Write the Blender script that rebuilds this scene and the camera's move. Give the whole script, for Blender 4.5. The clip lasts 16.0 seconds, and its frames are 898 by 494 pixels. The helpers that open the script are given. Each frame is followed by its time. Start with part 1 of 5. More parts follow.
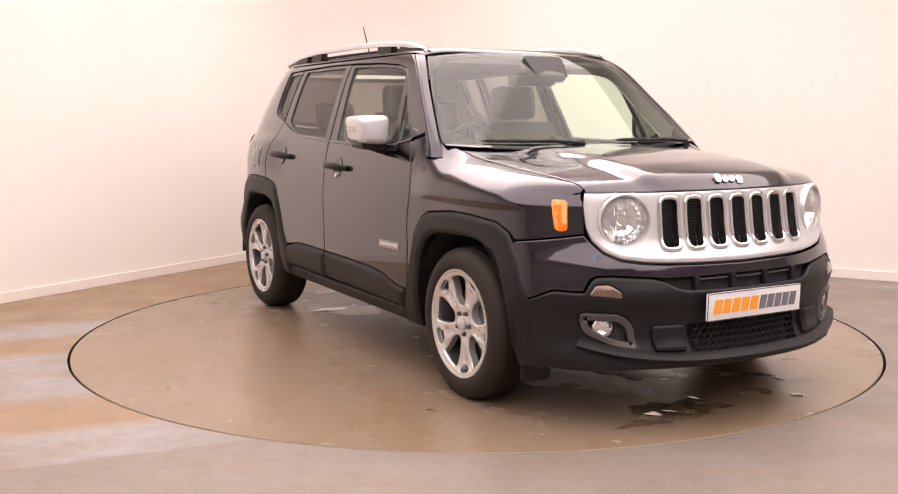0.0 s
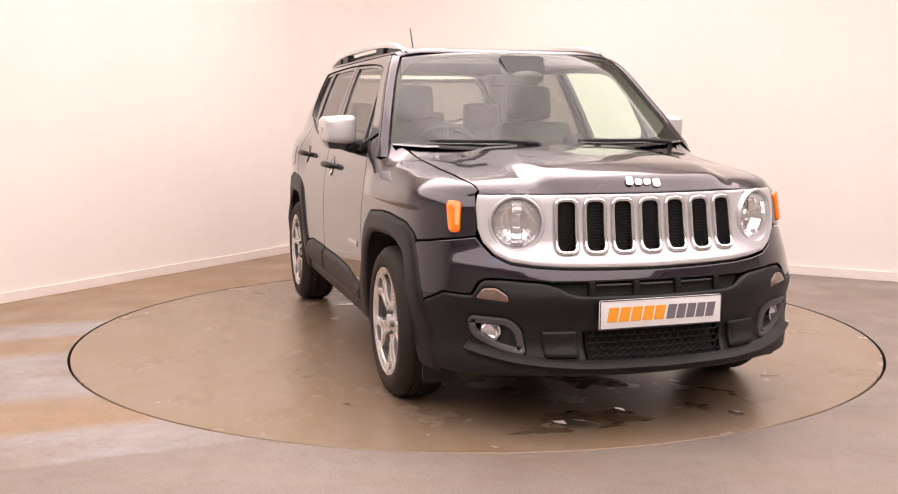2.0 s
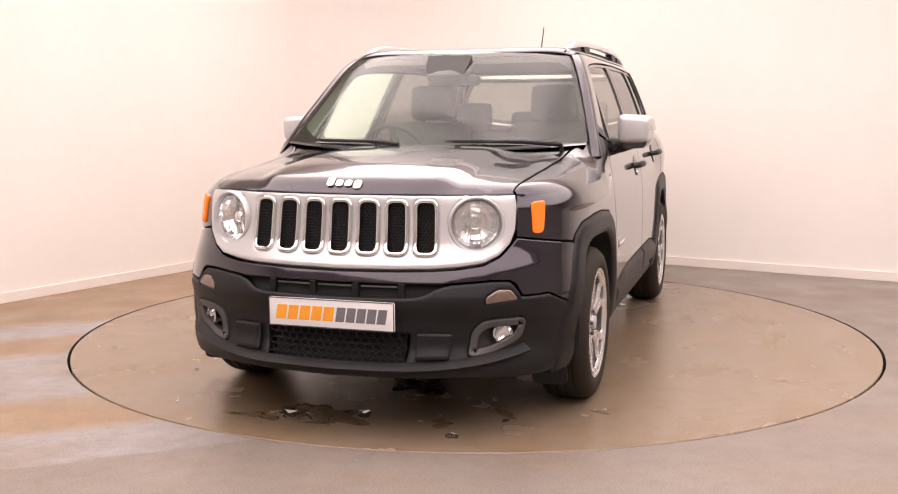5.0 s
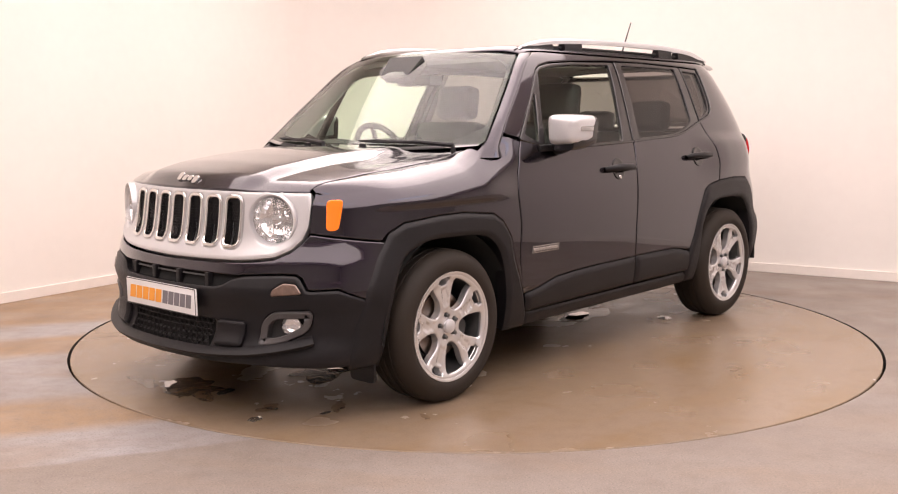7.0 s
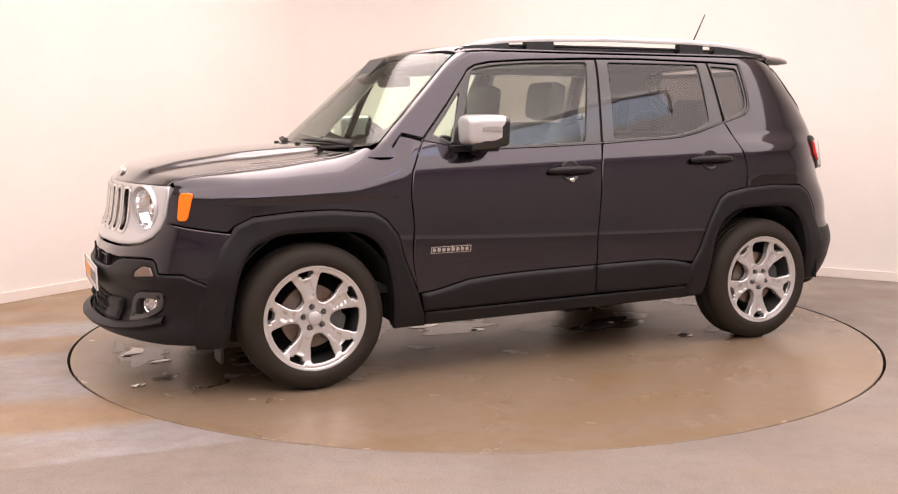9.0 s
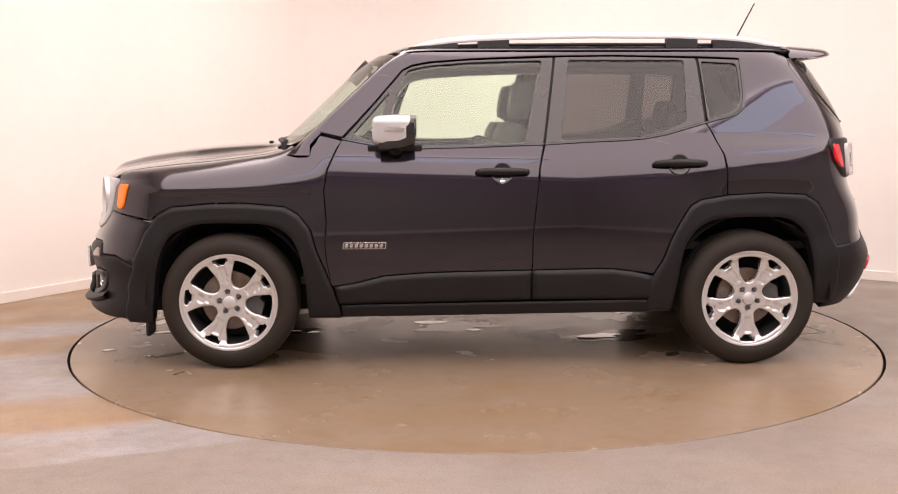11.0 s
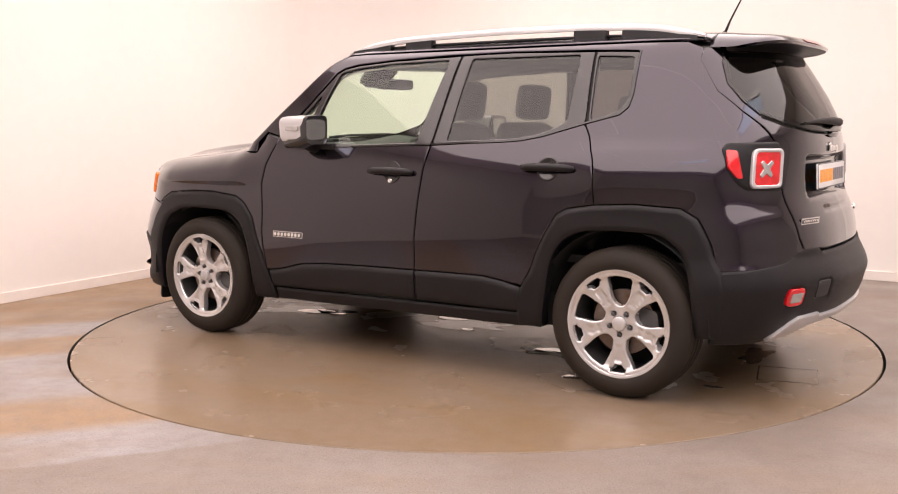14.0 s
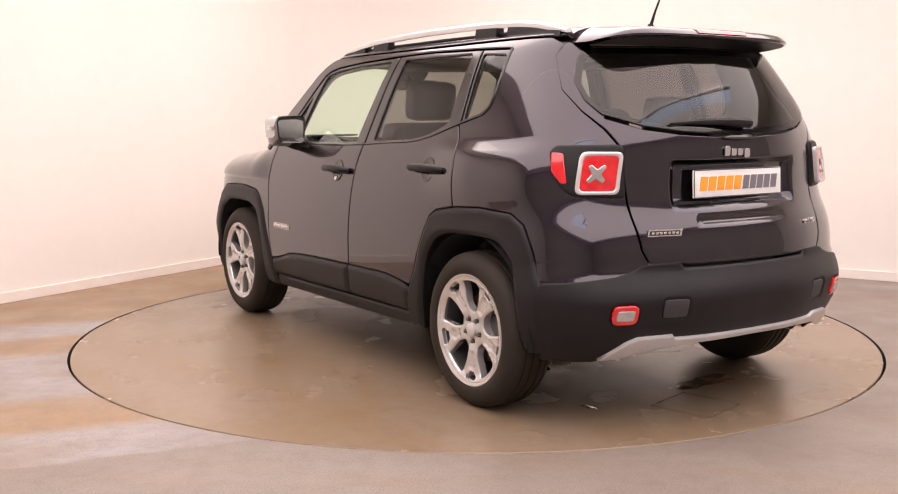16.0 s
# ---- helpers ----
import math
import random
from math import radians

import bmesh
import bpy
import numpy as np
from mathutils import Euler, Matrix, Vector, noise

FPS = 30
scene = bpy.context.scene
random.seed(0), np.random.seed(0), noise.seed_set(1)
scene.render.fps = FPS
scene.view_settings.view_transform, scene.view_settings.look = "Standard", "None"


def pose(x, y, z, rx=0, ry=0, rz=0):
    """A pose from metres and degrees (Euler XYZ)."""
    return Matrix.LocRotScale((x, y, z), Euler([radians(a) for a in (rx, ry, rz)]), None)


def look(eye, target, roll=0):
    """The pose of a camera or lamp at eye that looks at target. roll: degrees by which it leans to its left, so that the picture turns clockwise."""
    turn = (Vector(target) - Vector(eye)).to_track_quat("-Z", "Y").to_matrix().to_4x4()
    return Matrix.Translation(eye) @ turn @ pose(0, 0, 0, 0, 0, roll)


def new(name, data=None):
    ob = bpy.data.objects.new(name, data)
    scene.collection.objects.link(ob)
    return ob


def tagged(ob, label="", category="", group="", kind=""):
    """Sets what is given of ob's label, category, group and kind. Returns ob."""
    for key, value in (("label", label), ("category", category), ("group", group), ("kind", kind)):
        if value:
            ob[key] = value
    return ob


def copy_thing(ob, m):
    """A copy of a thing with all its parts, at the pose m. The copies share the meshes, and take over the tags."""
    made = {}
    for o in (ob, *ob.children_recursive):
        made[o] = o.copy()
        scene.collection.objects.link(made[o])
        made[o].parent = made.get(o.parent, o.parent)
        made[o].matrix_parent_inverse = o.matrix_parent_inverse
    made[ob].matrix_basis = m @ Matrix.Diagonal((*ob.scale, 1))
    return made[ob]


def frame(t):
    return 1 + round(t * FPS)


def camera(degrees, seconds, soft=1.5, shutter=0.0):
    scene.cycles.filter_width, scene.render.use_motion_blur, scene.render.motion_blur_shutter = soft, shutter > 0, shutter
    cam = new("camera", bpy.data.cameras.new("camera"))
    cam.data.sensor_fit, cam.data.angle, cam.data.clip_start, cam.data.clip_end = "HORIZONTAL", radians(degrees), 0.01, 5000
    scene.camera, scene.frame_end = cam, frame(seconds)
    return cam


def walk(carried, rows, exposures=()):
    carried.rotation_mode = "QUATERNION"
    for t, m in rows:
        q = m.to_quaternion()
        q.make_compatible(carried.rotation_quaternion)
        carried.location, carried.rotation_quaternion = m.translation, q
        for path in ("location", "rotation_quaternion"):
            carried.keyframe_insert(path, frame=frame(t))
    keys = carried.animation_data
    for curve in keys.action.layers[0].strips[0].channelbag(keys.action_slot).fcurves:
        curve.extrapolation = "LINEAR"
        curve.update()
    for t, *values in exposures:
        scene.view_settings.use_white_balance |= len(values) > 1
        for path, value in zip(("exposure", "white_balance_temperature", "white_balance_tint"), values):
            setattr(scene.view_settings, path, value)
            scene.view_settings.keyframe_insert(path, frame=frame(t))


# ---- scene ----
# camera: it stands still on its tripod in front of the turntable
cam = camera(48.12, 16.0, soft=1.1)
EYE = pose(0, -5.819, 1.2304, 90 - 7.339, 0, 1.367) @ pose(0, 0, 0, 0, 0, -0.161)
walk(cam, [(0, EYE), (16, EYE)])

# the turn of the platform and of the car on it, in degrees
TURN = [(0, -58.84), (0.5, -59.65), (1, -62.05), (1.5, -65.86), (2, -71.45), (2.5, -77.15), (3, -83.05), (3.5, -88.85),
        (4, -94.8), (4.5, -100.6), (5, -106.5), (5.2, -108.9), (6, -118.4), (6.7, -126.8), (7.3, -133.9), (7.5, -136.25), (8, -142.2),
        (8.5, -148.0), (9, -154.0), (9.2, -156.4), (10, -165.6), (10.7, -173.6), (11.3, -180.5), (11.5, -182.7), (12, -188.55),
        (12.5, -194.4), (13, -200.25), (13.5, -206.05), (14, -211.9), (14.5, -217.7), (15, -223.55), (15.5, -229.4), (16, -235.35)]

# ---- light ----
world = bpy.data.worlds.new("world")
scene.world = world
world.use_nodes = True
world.node_tree.nodes["Background"].inputs[0].default_value = (1.0, 0.9, 0.82, 1)
world.node_tree.nodes["Background"].inputs[1].default_value = 0.05
scene.view_settings.exposure = -0.02

ROOM = pose(-1.17, 4.21, 0, 0, 0, -30)   # corner of the studio; x runs along one wall, -y along the other
RX, RY, RZ = 10.2, 10.6, 3.3
BOXES = [(x, y) for x in (1.9, 4.04, 6.18, 8.32) for y in (-2.0, -4.14, -6.28, -8.42)]      # light boxes side by side, out of view, laid out for soft even light
STRIPS = [(6.9, -3.6, 90), (5.3, -7.3, 20)]      # added cool strips under them, out of view, for bluish streaks on the paint
# broad fill under the boxes, and a smaller one added to brighten the corner
for name, lx, ly, turn, drop, w, d, watts, tone in [("ceiling_fill", 5.11, -5.21, 0, 0.07, 8.56, 8.56, 345, (1.0, 0.838, 0.842)), ("ceiling_fill", 2.5, -2.45, 0, 0.09, 3.0, 3.0, 55, (1.0, 0.83, 0.79))] \
        + [("streak_lamp", x, y, a, 0.16, 2.6, 0.5, 16, (0.80, 0.83, 1.0)) for x, y, a in STRIPS]:
    lamp = bpy.data.lights.new(name, "AREA")
    lamp.shape, lamp.size, lamp.size_y, lamp.energy, lamp.color = "RECTANGLE", w, d, watts, tone
    new(name, lamp).matrix_world = ROOM @ pose(lx, ly, RZ - drop, 0, 0, turn)


# ---- materials ----
def material(name, color, rough=0.5, metal=0.0, coat=0.0, spec=0.5, vary=0.0, scale=6.0, bump=0.0, bump_scale=200.0,
             tint=None, rough_vary=0.0, glow=None):
    """A procedural surface: base colour varied at two scales, a fine relief, optional clear coat or glow."""
    m = bpy.data.materials.new(name)
    m.use_nodes = True
    nt = m.node_tree
    b = nt.nodes["Principled BSDF"]
    b.inputs["Base Color"].default_value = (*color, 1)
    b.inputs["Roughness"].default_value = rough
    b.inputs["Metallic"].default_value = metal
    b.inputs["Coat Weight"].default_value = coat
    b.inputs["Coat Roughness"].default_value = 0.03
    b.inputs["Specular IOR Level"].default_value = spec
    if glow:
        b.inputs["Emission Color"].default_value = (*glow[:3], 1)
        b.inputs["Emission Strength"].default_value = glow[3]
    co = nt.nodes.new("ShaderNodeTexCoord").outputs["Object"]
    if vary or rough_vary:
        big = nt.nodes.new("ShaderNodeTexNoise")
        big.inputs["Scale"].default_value, big.inputs["Detail"].default_value = scale, 6
        nt.links.new(co, big.inputs["Vector"])
        fine = nt.nodes.new("ShaderNodeTexNoise")
        fine.inputs["Scale"].default_value, fine.inputs["Detail"].default_value = scale * 14, 3
        nt.links.new(co, fine.inputs["Vector"])
        add = nt.nodes.new("ShaderNodeMath")
        add.operation = "MULTIPLY_ADD"
        add.inputs[1].default_value = 0.4
        nt.links.new(fine.outputs["Fac"], add.inputs[0])
        nt.links.new(big.outputs["Fac"], add.inputs[2])
        if vary:
            ramp = nt.nodes.new("ShaderNodeValToRGB")
            ramp.color_ramp.elements[0].position, ramp.color_ramp.elements[1].position = 0.45, 0.95
            lo = tuple(c * (1 - vary) for c in (tint or color))
            ramp.color_ramp.elements[0].color = (*lo, 1)
            ramp.color_ramp.elements[1].color = (*[min(1, c * (1 + vary)) for c in color], 1)
            nt.links.new(add.outputs[0], ramp.inputs["Fac"])
            nt.links.new(ramp.outputs["Color"], b.inputs["Base Color"])
        if rough_vary:
            mr = nt.nodes.new("ShaderNodeMapRange")
            mr.inputs["From Min"].default_value, mr.inputs["From Max"].default_value = 0.45, 0.95
            mr.inputs["To Min"].default_value, mr.inputs["To Max"].default_value = max(0.02, rough - rough_vary), rough + rough_vary
            nt.links.new(add.outputs[0], mr.inputs["Value"])
            nt.links.new(mr.outputs[0], b.inputs["Roughness"])
    if bump:
        n = nt.nodes.new("ShaderNodeTexNoise")
        n.inputs["Scale"].default_value, n.inputs["Detail"].default_value = bump_scale, 4
        nt.links.new(co, n.inputs["Vector"])
        bp = nt.nodes.new("ShaderNodeBump")
        bp.inputs["Strength"].default_value, bp.inputs["Distance"].default_value = bump, 0.002
        nt.links.new(n.outputs["Fac"], bp.inputs["Height"])
        nt.links.new(bp.outputs["Normal"], b.inputs["Normal"])
    return m


LANE_N, LANE_C = (-0.3862, 0.9224), -1.5994      # the straight edge of the scrubbed lane


def floor_material(name, base, streaks, patch, wet, lane=False):
    """Painted screed: broad worn streaks, blotches, fine speckle; streaks and patch are colours, wet lowers the roughness in blots."""
    m = bpy.data.materials.new(name)
    m.use_nodes = True
    nt = m.node_tree
    b = nt.nodes["Principled BSDF"]
    link = nt.links.new
    co = nt.nodes.new("ShaderNodeTexCoord").outputs["Object"]

    def noise_node(scale, detail, stretch=(1, 1, 1), turn=0.0, distort=0.0):
        mp = nt.nodes.new("ShaderNodeMapping")
        mp.inputs["Scale"].default_value, mp.inputs["Rotation"].default_value = stretch, (0, 0, turn)
        link(co, mp.inputs["Vector"])
        n = nt.nodes.new("ShaderNodeTexNoise")
        n.inputs["Scale"].default_value, n.inputs["Detail"].default_value, n.inputs["Distortion"].default_value = scale, detail, distort
        link(mp.outputs[0], n.inputs["Vector"])
        return n.outputs["Fac"]

    def ramp(fac, lo, hi):
        r = nt.nodes.new("ShaderNodeMapRange")
        r.inputs["From Min"].default_value, r.inputs["From Max"].default_value = lo, hi
        link(fac, r.inputs["Value"])
        return r.outputs[0]

    def mix(fac, a, c, amount=1.0):
        x = nt.nodes.new("ShaderNodeMix")
        x.data_type = "RGBA"
        s = nt.nodes.new("ShaderNodeMath")
        s.operation = "MULTIPLY"
        s.inputs[1].default_value = amount
        link(fac, s.inputs[0])
        link(s.outputs[0], x.inputs["Factor"])
        for sock, v in ((x.inputs["A"], a), (x.inputs["B"], c)):
            if isinstance(v, tuple):
                sock.default_value = (*v, 1)
            else:
                link(v, sock)
        return x.outputs["Result"]

    c = mix(ramp(noise_node(1.1, 5, (0.35, 1.6, 1), 0.25, 0.6), 0.42, 0.66), base, streaks, 0.85)
    if lane:
        # scrubbed lane beside the platform: alternate pale grey and rust-tan bands along a straight edge
        dot, wob, dist = (nt.nodes.new(k) for k in ("ShaderNodeVectorMath", "ShaderNodeMath", "ShaderNodeMath"))
        dot.operation, dot.inputs[1].default_value = "DOT_PRODUCT", (LANE_N[0], LANE_N[1], 0)
        link(co, dot.inputs[0])
        wob.operation, wob.inputs[1].default_value = "MULTIPLY_ADD", 0.10
        link(noise_node(3.5, 6, (0.4, 1.4, 1), -0.2), wob.inputs[0])
        wob.inputs[2].default_value = -LANE_C - 0.05
        dist.operation = "ADD"
        link(dot.outputs["Value"], dist.inputs[0])
        link(wob.outputs[0], dist.inputs[1])
        curve = nt.nodes.new("ShaderNodeValToRGB")
        scaled = nt.nodes.new("ShaderNodeMapRange")
        scaled.inputs["From Min"].default_value, scaled.inputs["From Max"].default_value = -0.2, 3.0
        link(dist.outputs[0], scaled.inputs["Value"])
        link(scaled.outputs[0], curve.inputs["Fac"])
        GREY_, TAN_, PALE_ = (0.315, 0.297, 0.300), (0.305, 0.195, 0.105), (0.255, 0.205, 0.165)
        stops = [(-0.01, base), (0.01, GREY_), (0.34, GREY_), (0.46, TAN_), (0.82, TAN_), (1.00, GREY_), (1.75, GREY_), (1.92, TAN_), (2.22, TAN_), (2.34, GREY_), (2.6, GREY_), (2.75, TAN_)]
        el = curve.color_ramp.elements
        while len(el) < len(stops):
            el.new(0.5)
        for e, (d_, col) in zip(el, stops):
            e.position, e.color = (d_ + 0.2) / 3.2, (*col, 1)
        sep = nt.nodes.new("ShaderNodeSeparateXYZ")
        link(co, sep.inputs[0])
        side_, both = nt.nodes.new("ShaderNodeMapRange"), nt.nodes.new("ShaderNodeMath")
        side_.inputs["From Min"].default_value, side_.inputs["From Max"].default_value = -0.60, -1.3
        link(sep.outputs[0], side_.inputs["Value"])
        both.operation = "MULTIPLY"
        link(side_.outputs[0], both.inputs[0])
        link(ramp(noise_node(1.6, 6, (0.25, 1.2, 1), -0.2, 0.5), 0.16, 0.42), both.inputs[1])
        c = mix(both.outputs[0], c, curve.outputs["Color"], 0.95)
    c = mix(ramp(noise_node(1.7, 6, (0.5, 1.4, 1), 0.2, 0.8), 0.5, 0.72), c, patch, 0.8)
    c = mix(ramp(noise_node(5.5, 7, distort=0.5), 0.52, 0.66), c, tuple(v * 0.86 for v in patch), 0.25 if lane else 0.3)
    c = mix(ramp(noise_node(14, 6), 0.45, 0.8), c, tuple(v * 0.72 for v in base), 0.5 if lane else 0.35)
    c = mix(ramp(noise_node(130, 3), 0.52, 0.72), c, tuple(v * 0.45 for v in base), 0.7 if lane else 0.3)
    c = mix(ramp(noise_node(190, 2), 0.58, 0.72), c, tuple(v * 1.7 for v in base), 0.75 if lane else 0.15)
    link(c, b.inputs["Base Color"])
    r = nt.nodes.new("ShaderNodeMapRange")
    r.inputs["From Min"].default_value, r.inputs["From Max"].default_value = 0.35, 0.7
    r.inputs["To Min"].default_value, r.inputs["To Max"].default_value = wet, wet + (0.22 if lane else 0.08)
    link(noise_node(2.3, 5), r.inputs["Value"])
    link(r.outputs[0], b.inputs["Roughness"])
    bp = nt.nodes.new("ShaderNodeBump")
    bp.inputs["Strength"].default_value, bp.inputs["Distance"].default_value = 0.25, 0.002
    link(noise_node(220, 4), bp.inputs["Height"])
    link(bp.outputs["Normal"], b.inputs["Normal"])
    return m


WALL = material("wall_paint", (0.81, 0.768, 0.725), 0.75, vary=0.03, scale=0.8, bump=0.05, bump_scale=300)
# grey of the two unseen walls, set dark to dim reflections in the car
UNSEEN_WALL = material("unseen_wall_grey", (0.42, 0.40, 0.39), 0.8, vary=0.06, scale=0.8, bump=0.05, bump_scale=300)
CEIL = material("ceiling_paint", (0.80, 0.77, 0.73), 0.8, vary=0.03, scale=0.8, bump=0.05)
SKIRT = material("skirting_gloss", (0.80, 0.74, 0.69), 0.35, vary=0.04, scale=3)
FLOOR = floor_material("studio_floor_paint", (0.225, 0.186, 0.160), (0.250, 0.215, 0.192), (0.245, 0.185, 0.140), 0.36, True)
DISC = floor_material("platform_paint", (0.245, 0.180, 0.125), (0.232, 0.165, 0.106), (0.228, 0.150, 0.078), 0.22)
WATER = material("standing_water", (0.16, 0.125, 0.095), 0.02, coat=1.0, spec=1.0, vary=0.15, scale=9)
DAMP = material("damp_stain", (0.150, 0.102, 0.062), 0.15, vary=0.35, scale=14)
GAP = material("dark_gap", (0.03, 0.025, 0.022), 0.8, vary=0.2, scale=10)
LAMP_GLOW = material("lamp_diffuser", (0.9, 0.88, 0.85), 0.4, glow=(1.0, 0.88, 0.82, 1.4))
LAMP_FRAME = material("lamp_frame", (0.75, 0.75, 0.75), 0.4, metal=0.3)


# ---- mesh helpers ----
def mesh_of(bm, name, mats, smooth=False, angle=35):
    me = bpy.data.meshes.new(name)
    bmesh.ops.recalc_face_normals(bm, faces=bm.faces) if not smooth == "keep" else None
    if smooth:
        for f in bm.faces:
            f.smooth = True
        for e in bm.edges:
            if len(e.link_faces) == 2 and e.calc_face_angle(0) > radians(angle):
                e.smooth = False
    bm.to_mesh(me)
    bm.free()
    for m in mats if isinstance(mats, (list, tuple)) else [mats]:
        me.materials.append(m)
    return me


def part(name, bm, mats, parent=None, label="", smooth=True, m=None, angle=35):
    ob = new(name, mesh_of(bm, name, mats, smooth, angle))
    if parent:
        ob.parent = parent
    if m:
        ob.matrix_basis = m
    if label:
        ob["label"] = label
    return ob


def add_box(bm, lo, hi, bevel=0.0, m=None):
    v = [bm.verts.new((x, y, z)) for x in (lo[0], hi[0]) for y in (lo[1], hi[1]) for z in (lo[2], hi[2])]
    fs = [bm.faces.new([v[i] for i in q]) for q in ((0, 1, 3, 2), (4, 6, 7, 5), (0, 4, 5, 1), (2, 3, 7, 6), (0, 2, 6, 4), (1, 5, 7, 3))]
    if m:
        bmesh.ops.transform(bm, matrix=m, verts=v)
    if bevel:
        bmesh.ops.bevel(bm, geom=list({e for f in fs for e in f.edges}), offset=bevel, segments=2, affect="EDGES", profile=0.6)
    return bm


def add_prism(bm, outline, depth, m=None, bevel=0.0, bevel_front=True):
    """Outline points (x, y), counter-clockwise, raised from z = 0 to depth."""
    n = len(outline)
    lo = [bm.verts.new((x, y, 0)) for x, y in outline]
    hi = [bm.verts.new((x, y, depth)) for x, y in outline]
    bm.faces.new(lo[::-1])
    top = bm.faces.new(hi)
    for i in range(n):
        bm.faces.new((lo[i], lo[(i + 1) % n], hi[(i + 1) % n], hi[i]))
    vs = lo + hi
    if bevel:
        r = bmesh.ops.bevel(bm, geom=list(top.edges), offset=bevel, segments=2, affect="EDGES", profile=0.6)
        vs = list({*[v for v in vs if v.is_valid], *r["verts"]})
    if m:
        bmesh.ops.transform(bm, matrix=m, verts=vs)
    return bm


def add_lathe(bm, profile, segments=48, m=None, closed=False):
    """Profile points (radius, height) turned about z."""
    rings = []
    for r, z in profile:
        rings.append([bm.verts.new((r * math.cos(2 * math.pi * i / segments), r * math.sin(2 * math.pi * i / segments), z)) for i in range(segments)])
    for a, b in zip(rings, rings[1:] + ([rings[0]] if closed else [])):
        for i in range(segments):
            j = (i + 1) % segments
            bm.faces.new((a[i], a[j], b[j], b[i]))
    vs = [v for r in rings for v in r]
    if m:
        bmesh.ops.transform(bm, matrix=m, verts=vs)
    return rings


def add_tube(bm, path, radius, segments=8, caps=True):
    """A round bar along the points of path; radius is one number or one for each point."""
    path = [Vector(p) for p in path]
    rad = radius if isinstance(radius, (list, tuple)) else [radius] * len(path)
    rings, side = [], None
    for i, p in enumerate(path):
        d = (path[min(i + 1, len(path) - 1)] - path[max(i - 1, 0)]).normalized()
        if side is None:
            side = d.orthogonal().normalized()
        side = (side - d * side.dot(d)).normalized()
        up = d.cross(side)
        rings.append([bm.verts.new(p + rad[i] * (math.cos(a) * side + math.sin(a) * up)) for a in [2 * math.pi * k / segments for k in range(segments)]])
    for a, b in zip(rings, rings[1:]):
        for k in range(segments):
            bm.faces.new((a[k], a[(k + 1) % segments], b[(k + 1) % segments], b[k]))
    if caps:
        bm.faces.new(rings[0][::-1])
        bm.faces.new(rings[-1])
    return bm


def rounded(pts, r, n=4):
    """The polygon with its corners rounded; r is one radius or one for each corner."""
    out = []
    for i, p in enumerate(pts):
        p0, p, p1 = Vector(pts[i - 1]), Vector(p), Vector(pts[(i + 1) % len(pts)])
        rr = r[i] if isinstance(r, (list, tuple)) else r
        a, b = (p0 - p), (p1 - p)
        rr = min(rr, a.length * 0.48, b.length * 0.48)
        if rr < 1e-5:
            out.append(tuple(p))
            continue
        a, b = p + a.normalized() * rr, p + b.normalized() * rr
        for k in range(n + 1):
            s = k / n
            out.append(tuple((1 - s) ** 2 * a + 2 * s * (1 - s) * p + s * s * b))
    return out


# ---- the studio ----
def wall(name, x0, x1, y0, y1, label, paint=WALL):
    bm = bmesh.new()
    add_box(bm, (x0, y0, 0), (x1, y1, RZ), m=ROOM)
    tagged(part(name, bm, paint, smooth=False), label, "wall", kind="structure")


def skirting(name, x0, x1, y0, y1):
    bm = bmesh.new()
    add_box(bm, (x0, y0, 0), (x1, y1, 0.072), 0.004, m=ROOM)
    tagged(part(name, bm, SKIRT, smooth=False), "painted white skirting board along the wall", "skirting", kind="structure")


wall("wall_north", 0, RX, 0, 0.15, "cream white painted studio wall")
wall("wall_west", -0.15, 0, -RY, 0.15, "cream white painted studio wall")
# two added walls out of view; their grey keeps the car's sides dark
wall("wall_south", -0.15, RX, -RY - 0.15, -RY, "added unseen grey wall that dims the car's reflections", UNSEEN_WALL)
wall("wall_east", RX, RX + 0.15, -RY - 0.15, 0.15, "added unseen grey wall that dims the car's reflections", UNSEEN_WALL)
skirting("baseboard", 1.0, RX, -0.016, 0.0)
skirting("baseboard", 0.0, 0.016, -RY, -1.0)
skirting("baseboard", RX - 0.016, RX, -RY, -0.016)
skirting("baseboard", 0.016, RX - 0.016, -RY, -RY + 0.016)
def cove(name, r0, r1, z0, z1, mat, label, category):
    """The corner of the two walls is rounded: a quarter ring between two radii."""
    bm = bmesh.new()
    rings = []
    for k in range(25):
        a = math.pi / 2 * (1 + k / 24)
        rings.append([bm.verts.new(ROOM @ Vector((1.0 + r * math.cos(a), -1.0 + r * math.sin(a), z))) for r, z in ((r0, z0), (r0, z1), (r1, z1), (r1, z0))])
    for a, b in zip(rings, rings[1:]):
        for k in range(4):
            bm.faces.new((a[k], a[(k + 1) % 4], b[(k + 1) % 4], b[k]))
    bm.faces.new(rings[0])
    bm.faces.new(rings[-1][::-1])
    tagged(part(name, bm, mat, smooth=True), label, category, kind="structure")


cove("wall_corner", 1.0, 1.03, 0, RZ, WALL, "cream white rounded studio wall corner", "wall")
cove("baseboard", 0.984, 0.9995, 0, 0.072, SKIRT, "painted white skirting board along the wall", "skirting")
bm = bmesh.new()
add_box(bm, (-0.15, -RY - 0.15, RZ), (RX + 0.15, 0.15, RZ + 0.12), m=ROOM)
tagged(part("ceiling", bm, CEIL, smooth=False), "plain white studio ceiling", "ceiling", kind="structure")
